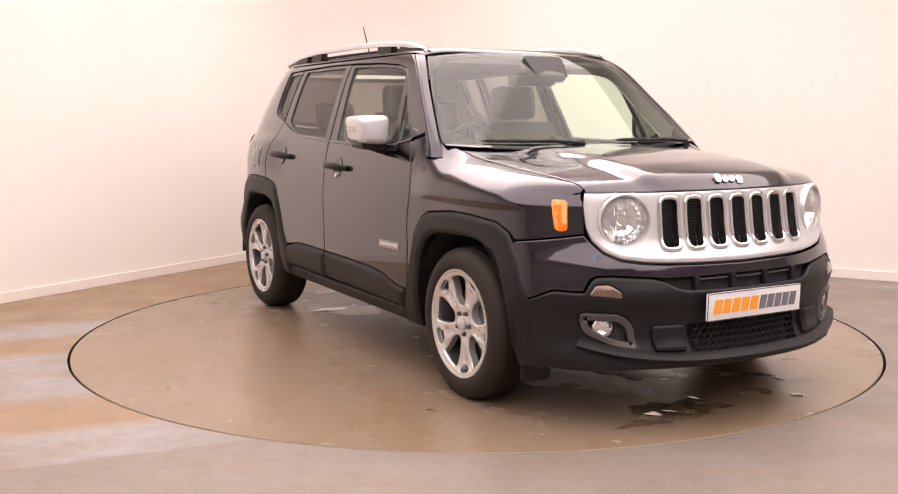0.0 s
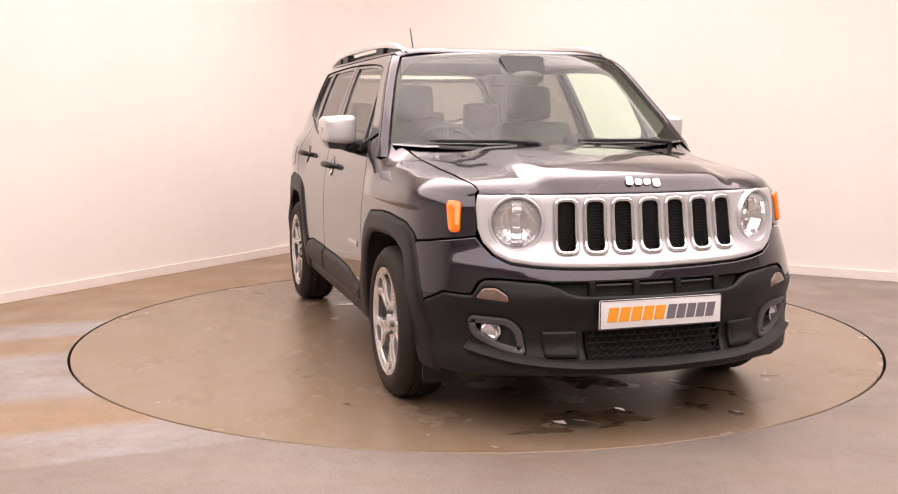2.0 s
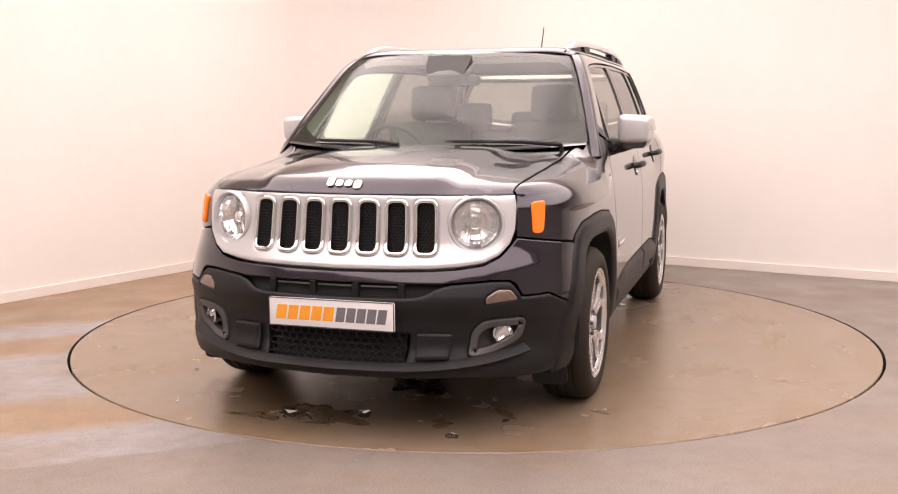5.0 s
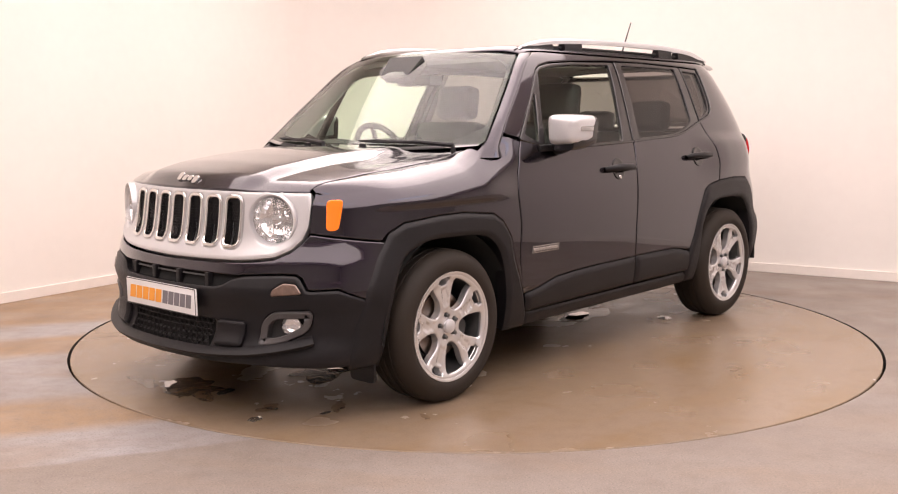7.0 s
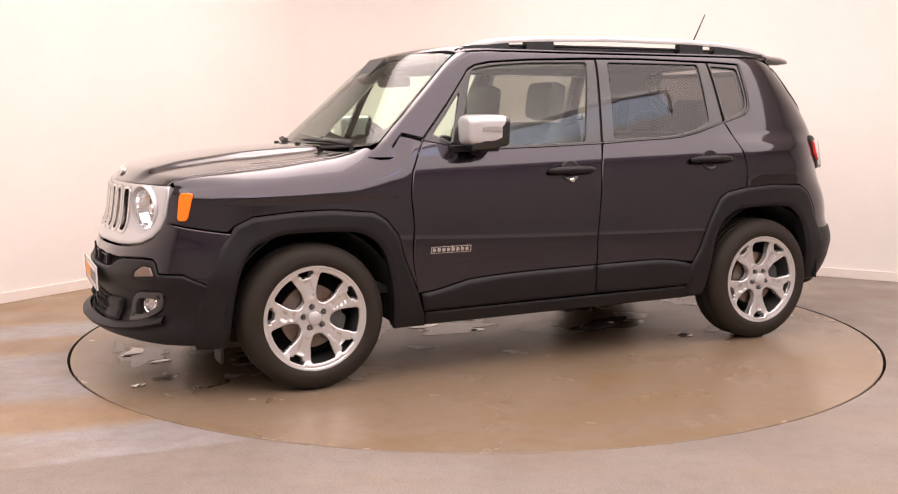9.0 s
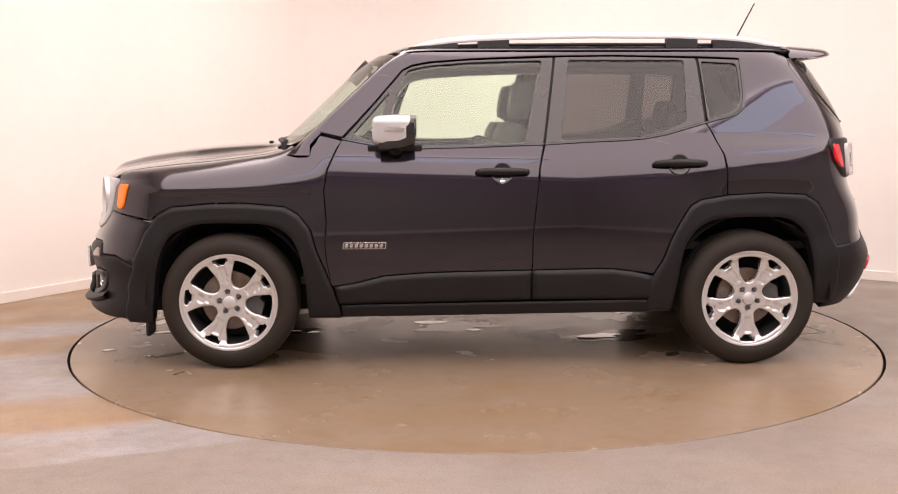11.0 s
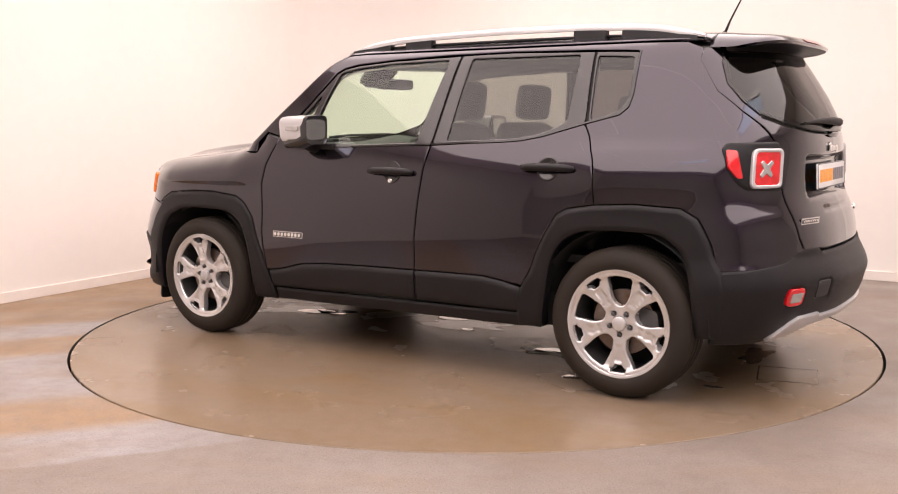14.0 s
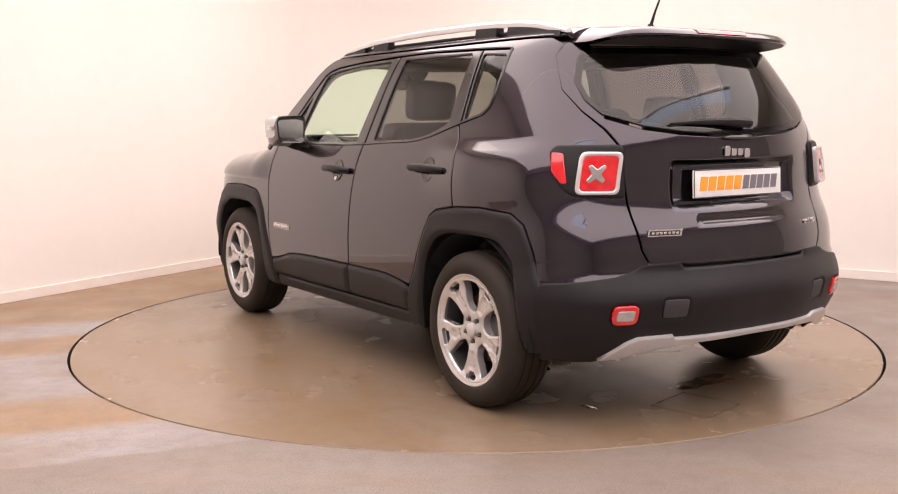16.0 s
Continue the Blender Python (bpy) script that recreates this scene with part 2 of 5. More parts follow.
DISC_R = 2.229
# the floor is one sheet with a round pit for the platform
bm = bmesh.new()
N = 128
inner = [bm.verts.new((math.cos(2 * math.pi * i / N) * (DISC_R + 0.009), math.sin(2 * math.pi * i / N) * (DISC_R + 0.009), 0)) for i in range(N)]
pit = [bm.verts.new((v.co.x, v.co.y, -0.12)) for v in inner]
inv = ROOM.inverted()
outer = []
for v in inner:
    d = (inv.to_3x3() @ v.co.normalized())
    o = inv @ Vector((0, 0, 0))
    s = min((RX + 0.1 - o.x) / d.x if d.x > 1e-6 else 1e9, (-0.1 - o.x) / d.x if d.x < -1e-6 else 1e9,
            (0.1 - o.y) / d.y if d.y > 1e-6 else 1e9, (-RY - 0.1 - o.y) / d.y if d.y < -1e-6 else 1e9)
    p = ROOM @ (o + d * s)
    outer.append(bm.verts.new((p.x, p.y, 0)))
for i in range(N):
    j = (i + 1) % N
    bm.faces.new((inner[i], outer[i], outer[j], inner[j]))
    bm.faces.new((pit[i], inner[i], inner[j], pit[j])).material_index = 1
bm.faces.new(pit[::-1]).material_index = 1
tagged(part("floor", bm, [FLOOR, GAP], smooth=False), "worn taupe painted concrete studio floor with pale streaks", "floor", kind="structure")
bm = bmesh.new()
add_lathe(bm, [(0.001, -0.03), (DISC_R - 0.004, -0.03), (DISC_R - 0.004, -0.004), (DISC_R - 0.007, 0.0), (0.001, 0.0)], 128)
bmesh.ops.remove_doubles(bm, verts=bm.verts, dist=0.004)
platform = tagged(part("turntable", bm, DISC, smooth=False), "large round taupe painted turntable set flush in the floor", "turntable")


def blot(x, y, length, width, turn, seed, uneven=.35):
    """The outline of a puddle: an uneven oval."""
    rnd = random.Random(seed)
    waves = [(k, rnd.uniform(-1, 1) * uneven / k ** .7, rnd.uniform(0, 6.28)) for k in range(2, 9)]
    out = []
    for i in range(56):
        a = 2 * math.pi * i / 56
        r = max(.25, 1 + sum(h * math.sin(k * a + p) for k, h, p in waves))
        out.append((x + math.cos(radians(turn)) * length / 2 * r * math.cos(a) - math.sin(radians(turn)) * width / 2 * r * math.sin(a),
                    y + math.sin(radians(turn)) * length / 2 * r * math.cos(a) + math.cos(radians(turn)) * width / 2 * r * math.sin(a)))
    return out


for k, (x, y, length, width, turn) in enumerate([(1.90, -.20, .24, .11, 60), (1.80, .06, .14, .07, 20), (.0, .06, .10, .07, 0), (-.70, .262, .30, .17, 15), (-.95, -.50, .24, .13, 80),
                                                 (1.11, .105, .30, .16, 10), (.93, .10, .13, .07, 40), (.25, -.17, .22, .12, 0), (-1.0, .70, .14, .10, 50), (1.97, .50, .10, .06, 30), (1.72, .65, .06, .04, 0), (-1.62, .52, .10, .05, 0)]):
    bm = bmesh.new()
    add_prism(bm, blot(x, y, length * .85, width * .8, turn, 11 + k, .25), .0022, m=pose(0, 0, .0001), bevel=.001)
    part("puddle", bm, WATER, platform, "shallow clear puddle of water", angle=70)
for k, (x, y, length, width, turn) in enumerate([(1.95, -.36, .28, .10, 80), (1.83, .41, .13, .12, 0), (1.48, 1.0, .10, .04, 60), (1.94, -.03, .12, .05, 20), (-.78, .25, .62, .36, 15), (-.88, -.40, .60, .42, 60), (-1.60, -.21, .40, .20, 100),
                                                 (1.20, .10, .60, .34, 10), (.1, -.05, .62, .34, 0), (1.86, -.12, .46, .34, 60), (1.62, .62, .20, .07, 40), (1.35, -1.02, .07, .03, 20)]):
    bm = bmesh.new()
    add_prism(bm, blot(x, y, length * .8, width * .75, turn, 71 + k, .5), .0008, m=pose(0, 0, .00005 + k * .00003))
    part("damp_patch", bm, DAMP, platform, "dark damp stain on the paint", smooth=False)
# the flush service hatch
bm = bmesh.new()
for x0, x1, y0, y1 in ((-.14, .14, -.14, -.133), (-.14, .14, .133, .14), (-.14, -.133, -.133, .133), (.133, .14, -.133, .133)):
    add_box(bm, (x0, y0, 0), (x1, y1, .0012), m=pose(-1.85, .11, 0, 0, 0, 14.4))
part("hatch_joint", bm, DAMP, platform, "dark joint of a square flush hatch", smooth=False)


def ceiling_light(m, half, label):
    root = tagged(new("ceiling_light"), label, "ceiling light", "ceiling lights")
    root.matrix_world = m
    f, h = half + 0.008, half
    bm = bmesh.new()
    for x0, x1, y0, y1 in ((-f, f, -f, -h), (-f, f, h, f), (-f, -h, -h, h), (h, f, -h, h)):
        add_box(bm, (x0, y0, -0.028), (x1, y1, 0))
    part("frame", bm, LAMP_FRAME, root, smooth=False)
    bm = bmesh.new()
    add_box(bm, (0.002 - f, 0.002 - f, -0.05), (f - 0.002, f - 0.002, -0.03))
    part("diffuser", bm, LAMP_GLOW, root, smooth=False)
    return root


first = ceiling_light(ROOM @ pose(*BOXES[0], RZ), 1.06, "large square white ceiling light box")
for p in BOXES[1:]:
    copy_thing(first, ROOM @ pose(*p, RZ))
# housings of the two added strips that put streaks on the paint
for x, y, a in STRIPS:
    strip = tagged(new("streak_light"), "added unseen strip light for streaks on the paint", "strip light", "strip lights")
    strip.matrix_world = ROOM @ pose(x, y, RZ, 0, 0, a)
    bm = bmesh.new()
    add_box(bm, (-1.34, -0.27, -0.15), (1.34, 0.27, -0.10), 0.01)
    for k in (-1.0, 1.0):
        add_box(bm, (k - 0.01, -0.01, -0.11), (k + 0.01, 0.01, 0.0))
    part("housing", bm, LAMP_FRAME, strip)

# ---- the car: materials ----
def coated(name, base, metal, rough, flake=0.0):
    """Car paint: a dark flaked base under clear coat."""
    m = material(name, base, rough, metal, coat=1.0, vary=0.06, scale=1.5)
    m.node_tree.nodes["Principled BSDF"].inputs["Coat IOR"].default_value = 1.62
    if flake:
        nt = m.node_tree
        b = nt.nodes["Principled BSDF"]
        v = nt.nodes.new("ShaderNodeTexVoronoi")
        v.inputs["Scale"].default_value = 900
        nt.links.new(nt.nodes.new("ShaderNodeTexCoord").outputs["Object"], v.inputs["Vector"])
        bp = nt.nodes.new("ShaderNodeBump")
        bp.inputs["Strength"].default_value, bp.inputs["Distance"].default_value = flake, 0.001
        nt.links.new(v.outputs["Distance"], bp.inputs["Height"])
        nt.links.new(bp.outputs["Normal"], b.inputs["Normal"])
    return m


def window_glass(name, tint, gloss=0.06):
    """A pane: clear tinted glass with a mirror sheen that grows towards grazing."""
    m = bpy.data.materials.new(name)
    m.use_nodes = True
    nt = m.node_tree
    nt.nodes.remove(nt.nodes["Principled BSDF"])
    clear, shine, mixer, weight, power, scale = (nt.nodes.new("ShaderNode" + k) for k in ("BsdfTransparent", "BsdfGlossy", "MixShader", "LayerWeight", "Math", "Math"))
    clear.inputs[0].default_value = (*tint, 1)
    shine.inputs["Roughness"].default_value = 0.02
    weight.inputs["Blend"].default_value = 0.5
    power.operation, scale.operation = "POWER", "MULTIPLY_ADD"
    power.inputs[1].default_value = 4.5
    scale.inputs[1].default_value, scale.inputs[2].default_value = 0.9 - gloss, gloss
    nt.links.new(weight.outputs["Facing"], power.inputs[0])
    nt.links.new(power.outputs[0], scale.inputs[0])
    nt.links.new(scale.outputs[0], mixer.inputs[0])
    nt.links.new(clear.outputs[0], mixer.inputs[1])
    nt.links.new(shine.outputs[0], mixer.inputs[2])
    nt.links.new(mixer.outputs[0], nt.nodes["Material Output"].inputs["Surface"])
    return m


PAINT = coated("graphite_paint", (0.0225, 0.0164, 0.0268), 1.0, 0.26, 0.04)
PLASTIC = material("black_plastic", (0.0088, 0.0077, 0.0090), 0.44, spec=0.3, vary=0.25, scale=8, bump=0.25, bump_scale=900)
GLOSSBLACK = material("gloss_black", (0.012, 0.011, 0.012), 0.12, coat=0.6, vary=0.1, scale=5)
PILLAR = material("pillar_film", (0.022, 0.019, 0.021), 0.25, coat=0.5, vary=0.1, scale=5)
RUBBER = material("seal_rubber", (0.012, 0.012, 0.012), 0.7, vary=0.2, scale=20)
TYRE = material("tyre_rubber", (0.0155, 0.0122, 0.0104), 0.68, spec=0.3, vary=0.4, scale=5, tint=(0.040, 0.028, 0.018), bump=0.3, bump_scale=150)
ALLOY = material("silver_alloy", (0.66, 0.65, 0.65), 0.26, metal=0.65, coat=0.4, vary=0.05, scale=12)
ALLOYDARK = material("dark_alloy", (0.10, 0.10, 0.10), 0.45, metal=0.7, vary=0.2, scale=12)
SILVER = material("silver_trim", (0.58, 0.57, 0.58), 0.32, metal=0.35, coat=0.5, vary=0.03, scale=6)
CHROME = material("bright_chrome", (0.80, 0.79, 0.78), 0.10, metal=1.0, vary=0.04, scale=15)
REFLECTOR = material("lamp_reflector", (0.90, 0.90, 0.91), 0.14, metal=0.92, vary=0.05, scale=30)
STEEL = material("brake_steel", (0.17, 0.155, 0.145), 0.4, metal=0.9, vary=0.3, scale=20, tint=(0.22, 0.13, 0.08))
# near black: felt of the arch liners, and painted shade in openings and underneath
FELT_SHADE = material("felt_and_shade", (0.010, 0.010, 0.010), 0.95, vary=0.3, scale=15)
ORANGE = material("amber_lens", (0.95, 0.19, 0.006), 0.18, coat=0.8, vary=0.02, scale=20, glow=(1.0, 0.22, 0.0, 0.15))
RED = material("red_lens", (0.62, 0.012, 0.018), 0.15, coat=0.9, vary=0.25, scale=25, glow=(1.0, 0.02, 0.02, 0.05))
SATIN = material("satin_grey_plastic", (0.06, 0.055, 0.055), 0.4, vary=0.1, scale=20)
TURNLENS = material("grey_lens", (0.17, 0.11, 0.085), 0.18, metal=0.3, coat=0.8, vary=0.2, scale=60)
CLEARLENS = material("clear_lens", (0.50, 0.49, 0.48), 0.15, metal=0.6, coat=0.8, vary=0.12, scale=60)
PLATE = material("plate_white", (0.80, 0.79, 0.79), 0.3, coat=0.4, vary=0.02, scale=10)
PRINT_ORANGE = material("orange_print", (0.90, 0.36, 0.03), 0.4, vary=0.05, scale=30)
PRINT_GREY = material("grey_print", (0.17, 0.16, 0.18), 0.4, vary=0.05, scale=30)
TRIM = material("cabin_plastic", (0.035, 0.034, 0.034), 0.6, vary=0.2, scale=9, bump=0.2, bump_scale=500)
SEAT = material("seat_leather", (0.024, 0.022, 0.022), 0.5, vary=0.2, scale=9, bump=0.12, bump_scale=120)
LINING = material("headlining_cloth", (0.52, 0.51, 0.47), 0.9, vary=0.05, scale=9, bump=0.2, bump_scale=700)
GLASS = window_glass("green_tinted_glass", (0.86, 0.98, 0.88))
SCREEN = window_glass("windscreen_glass", (0.86, 0.98, 0.88), 0.075)
PRIVACY = window_glass("privacy_glass", (0.27, 0.25, 0.24))
FRIT = material("printed_black", (0.012, 0.011, 0.011), 0.9, spec=0.1, vary=0.1, scale=8)
LENS = window_glass("lamp_glass", (0.97, 0.97, 0.97), 0.04)

# ---- the car: its skin ----
# x runs forward, y to the car's left side, z up; the wheelbase is centred on x = 0
OFF = pose(-0.042, 0.058, 0)


def curve_through(pts, n=24):
    """A smooth polyline through the points (Catmull-Rom)."""
    p = [Vector(q) for q in pts]
    p = [2 * p[0] - p[1], *p, 2 * p[-1] - p[-2]]
    out = []
    for i in range(1, len(p) - 2):
        for k in range(n):
            t = k / n
            out.append(0.5 * ((2 * p[i]) + (p[i + 1] - p[i - 1]) * t + (2 * p[i - 1] - 5 * p[i] + 4 * p[i + 1] - p[i + 2]) * t * t
                              + (3 * p[i] - p[i - 1] - 3 * p[i + 1] + p[i + 2]) * t ** 3))
    return out + [p[-2]]


def measured(pts):
    c = np.array([tuple(q) for q in curve_through(pts)])
    s = np.concatenate([[0], np.cumsum(np.hypot(*np.diff(c, axis=0).T))])
    return c, s


FRONT_B, FB_S = measured([(0, .886), (.5, .886), (1.0, .885), (1.3, .880), (1.5, .866), (1.66, .832), (1.78, .765), (1.86, .685), (1.925, .57), (1.975, .42), (2.01, .25), (2.03, 0)])
FRONT_P, FP_S = measured([(0, .886), (.5, .886), (1.0, .885), (1.3, .884), (1.55, .878), (1.70, .853), (1.82, .795), (1.92, .70), (2.00, .57), (2.06, .42), (2.10, .25), (2.12, 0)])
REAR_B, RB_S = measured([(0, .886), (-.5, .886), (-1.0, .886), (-1.3, .880), (-1.5, .864), (-1.63, .832), (-1.72, .775), (-1.785, .68), (-1.84, .54), (-1.885, .38), (-1.91, .2), (-1.918, 0)])
REAR_P, RP_S = measured([(0, .886), (-.5, .886), (-1.0, .886), (-1.4, .884), (-1.6, .872), (-1.74, .835), (-1.84, .765), (-1.915, .65), (-1.97, .5), (-2.01, .35), (-2.03, .2), (-2.035, 0)])
LF, LR = FB_S[-1], RB_S[-1]


def table(pairs, soft=0.018):
    """A smooth function through (about) the pairs: straight pieces rounded over soft of their range."""
    a = np.array(sorted(pairs))
    x = np.linspace(a[0, 0], a[-1, 0], 501)
    y = np.interp(x, a[:, 0], a[:, 1])
    k = np.exp(-0.5 * (np.arange(-40, 41) / (500 * soft)) ** 2)
    lo, hi = 2 * y[0] - y[40:0:-1], 2 * y[-1] - y[-2:-42:-1]
    y = np.convolve(np.concatenate([lo, y, hi]), k / k.sum(), "valid")
    return lambda v: float(np.interp(v, x, y))


WIDTH = table([(.15, .80), (.22, .835), (.30, .865), (.40, .882), (.5, .886), (.62, .888), (.75, .886), (.85, .879), (.95, .864), (1.03, .846),
               (1.10, .822), (1.2, .786), (1.3, .748), (1.4, .709), (1.5, .663), (1.54, .640), (1.575, .605), (1.6, .57)])
NOSE = table([(.15, -.02), (.20, .03), (.26, .05), (.30, .035), (.36, .0), (.45, .0), (.53, .03), (.60, .02), (.66, .035), (.72, .03), (.80, .015), (.92, .0), (.97, -.02)])
TAIL = table([(.15, .20), (.24, .10), (.33, .02), (.42, -.03), (.5, -.045), (.54, -.064), (.58, -.093), (.62, -.116), (.66, -.118), (.73, -.112), (.80, -.093), (.86, -.06), (.92, -.044), (1.05, -.044),
              (1.12, -.042), (1.18, -.028), (1.3, .024), (1.4, .085), (1.5, .147), (1.58, .21)])
HOOD_EDGE = table([(.75, .72), (.95, .70), (1.1, .685), (1.4, .668), (1.7, .66), (1.9, .64), (2.0, .60)])
SHOULDER = table([(.7, 1.135), (.88, 1.118), (.98, 1.086), (1.11, 1.050), (1.4, 1.014), (1.6, .996), (1.75, .978), (1.9, .953), (2.0, .93)])


def smooth(a, b, x):
    t = max(0.0, min(1.0, (x - a) / (b - a)))
    return t * t * (3 - 2 * t)


def skin(u, v, fender=True, bump=True):
    """The point of the car's outer skin at u, metres along its side (u = x on the straight part, 0 amidships, LF at the nose), and height v."""
    side = 1.0
    if u > LF:
        u, side = 2 * LF - u, -1.0
    if u < -LR:
        u, side = -2 * LR - u, -1.0
    if u >= 0:
        f, cb, sb, cp, sp = u / LF, FRONT_B, FB_S, FRONT_P, FP_S
    else:
        f, cb, sb, cp, sp = -u / LR, REAR_B, RB_S, REAR_P, RP_S
    k = smooth(.76, .54, v) if u >= 0 else smooth(.66, .50, v) * bump
    xb, yb = np.interp(f * sb[-1], sb, cb[:, 0]), np.interp(f * sb[-1], sb, cb[:, 1])
    xp, yp = np.interp(f * sp[-1], sp, cp[:, 0]), np.interp(f * sp[-1], sp, cp[:, 1])
    x, y = xb + (xp - xb) * k, yb + (yp - yb) * k
    x += smooth(.9, 1.85, x) * NOSE(v) + smooth(-1.1, -1.78, x) * TAIL(v)
    w = WIDTH(v) / .886
    z = v
    yy = y * w
    # haunch over the rear wheel, and the shoulder that rises to the corner
    if x < 0:
        yy += 0.032 * smooth(-.85, -1.3, x) * smooth(-1.80, -1.55, x) * smooth(.80, .99, v) * smooth(1.15, 1.06, v)
    if fender and x > .78 and v > .86:
        wt = smooth(.78, 1.06, x)
        th = min(1.0, (v - .86) / .26) * math.pi / 2
        y0 = y * WIDTH(.86) / .886
        yf = y0 - (1 - math.cos(th)) * max(.004, y0 - HOOD_EDGE(x))
        zf = .86 + (SHOULDER(x) - .86) * math.sin(th)
        if x > 1.6:
            zf -= max(0.0, zf - .936) * max(0.0, 1 - (LEAD(min(.66, yf)) - x) / .085) ** 2.2
        yy, z = yy + (yf - yy) * wt, v + (zf - v) * wt
        # the sharp brow over the front arch
        yy += 0.016 * wt * smooth(.862, .882, v) * smooth(1.06, .93, v) * smooth(1.72, 1.56, x)
    return Vector((x, side * yy, z))


def skin_plain(u, v):
    return skin(u, v, False)


def skin_body(u, v):
    return skin(u, v, False, False)


_us = np.linspace(0, LF, 400)
_fx = np.interp(_us, FB_S, FRONT_B[:, 0])
_fy = np.interp(_us, FB_S, FRONT_B[:, 1])
_rs = np.linspace(0, LR, 400)
_rx = np.interp(_rs, RB_S, REAR_B[:, 0])
_ry = np.interp(_rs, RB_S, REAR_B[:, 1])


def ux(x):
    """u of the point at x on the side."""
    return float(np.interp(x, _fx, _us)) if x >= 0 else -float(np.interp(-x, -_rx, _rs))


def solve_u(target, z, lo, hi, axis):
    for _ in range(40):
        mid = (lo + hi) / 2
        if (skin(mid, z, False)[axis] - target) * (skin(lo, z, False)[axis] - target) <= 0:
            hi = mid
        else:
            lo = mid
    return (lo + hi) / 2


def uf(y, z):
    """u of the nose at y (y < 0: the far half) and z."""
    u = solve_u(abs(y), z, .9, LF, 1)
    return u if y >= 0 else 2 * LF - u


LEAD = table([(y, skin_plain(uf(y, .93), .93).x + .006) for y in np.linspace(0, .66, 34)])      # the bonnet's front edge


def ur(y, z):
    u = solve_u(abs(y), z, -.9, -LR, 1)
    return u if y >= 0 else -2 * LR - u


def us(x, z):
    """u of the side at the true x and height z."""
    return solve_u(x, z, 0, LF, 0) if x >= 0 else solve_u(x, z, 0, -LR, 0)


def dense(poly, step):
    out = []
    n = len(poly)
    for i in range(n):
        a, b = Vector(poly[i]), Vector(poly[(i + 1) % n])
        k = max(1, int((b - a).length / step))
        out += [tuple(a + (b - a) * j / k) for j in range(k)]
    return out


def inset(poly, d):
    out, n = [], len(poly)
    area = sum(poly[i][0] * poly[(i + 1) % n][1] - poly[(i + 1) % n][0] * poly[i][1] for i in range(n))
    s = 1 if area > 0 else -1
    for i in range(n):
        p, q, r = Vector(poly[i - 1]), Vector(poly[i]), Vector(poly[(i + 1) % n])
        a, b = q - p, r - q
        na = Vector((-a.y, a.x)).normalized() if a.length > 1e-9 else Vector((0, 0))
        nb = Vector((-b.y, b.x)).normalized() if b.length > 1e-9 else na
        m = na + nb
        m = m.normalized() if m.length > 1e-6 else na
        out.append(tuple(q + s * m * d / max(0.5, m.dot(na))))
    return out


def inside(px, py, poly):
    n = len(poly)
    c = np.zeros(len(px), bool)
    for i in range(n):
        (x1, y1), (x2, y2) = poly[i], poly[(i + 1) % n]
        if y1 != y2:
            c ^= ((y1 > py) != (y2 > py)) & (px < (x2 - x1) * (py - y1) / (y2 - y1) + x1)
    return c


def panel_data(outline, surface, step=.04, turn=-1, holes=(), offset=0.0, gap=.0025, lip=.005, drop=.003, depth=.02, edge=.03):
    """Vertices, triangles and normals of a curved panel: the outline (in the surface's u, v) is filled with triangles that lie on the
    surface, its edges are rounded over lip and drop, and a rim of that depth goes inwards."""
    from mathutils.geometry import delaunay_2d_cdt
    loops = [inset(dense(outline, edge), gap)] + [inset(dense(h, edge), -gap) for h in holes]
    inner = [inset(loops[0], lip)] + [inset(h, -lip) for h in loops[1:]]
    pts, edges = [], []
    ring_of = []
    for ring in loops + inner:
        base = len(pts)
        pts += ring
        edges += [(base + i, base + (i + 1) % len(ring)) for i in range(len(ring))]
        ring_of.append((base, len(ring)))
    nb = sum(len(r) for r in loops)
    us_, vs_ = [p[0] for p in inner[0]], [p[1] for p in inner[0]]
    gx, gy = np.meshgrid(np.arange(min(us_) + step / 2, max(us_), step), np.arange(min(vs_) + step / 2, max(vs_), step))
    gx, gy = gx.ravel(), gy.ravel()
    keep = inside(gx, gy, inset(inner[0], step * .35))
    for h in inner[1:]:
        keep &= ~inside(gx, gy, inset(h, -step * .35))
    pts += list(zip(gx[keep].tolist(), gy[keep].tolist()))
    co, _, tris, orig, _, _ = delaunay_2d_cdt([Vector(p) for p in pts], edges, [], 0, 1e-6)
    cx = np.array([sum(co[i].x for i in t) / 3 for t in tris])
    cy = np.array([sum(co[i].y for i in t) / 3 for t in tris])
    ok = inside(cx, cy, loops[0])
    for h in loops[1:]:
        ok &= ~inside(cx, cy, h)
    tris = [t for t, k in zip(tris, ok) if k]
    border = {i for i, o in enumerate(orig) if any(q < nb for q in o)}
    verts, normals = [], []
    h = 1e-3
    for i, c in enumerate(co):
        p = surface(c.x, c.y)
        n = (surface(c.x + h, c.y) - surface(c.x - h, c.y)).cross(surface(c.x, c.y + h) - surface(c.x, c.y - h))
        n = turn * n.normalized() if n.length > 1e-12 else Vector((0, 0, 1))
        verts.append(p + n * (offset - (drop if i in border else 0)))
        normals.append(n)
    faces = [tuple(t) for t in tris]
    return verts, normals, faces, border, co


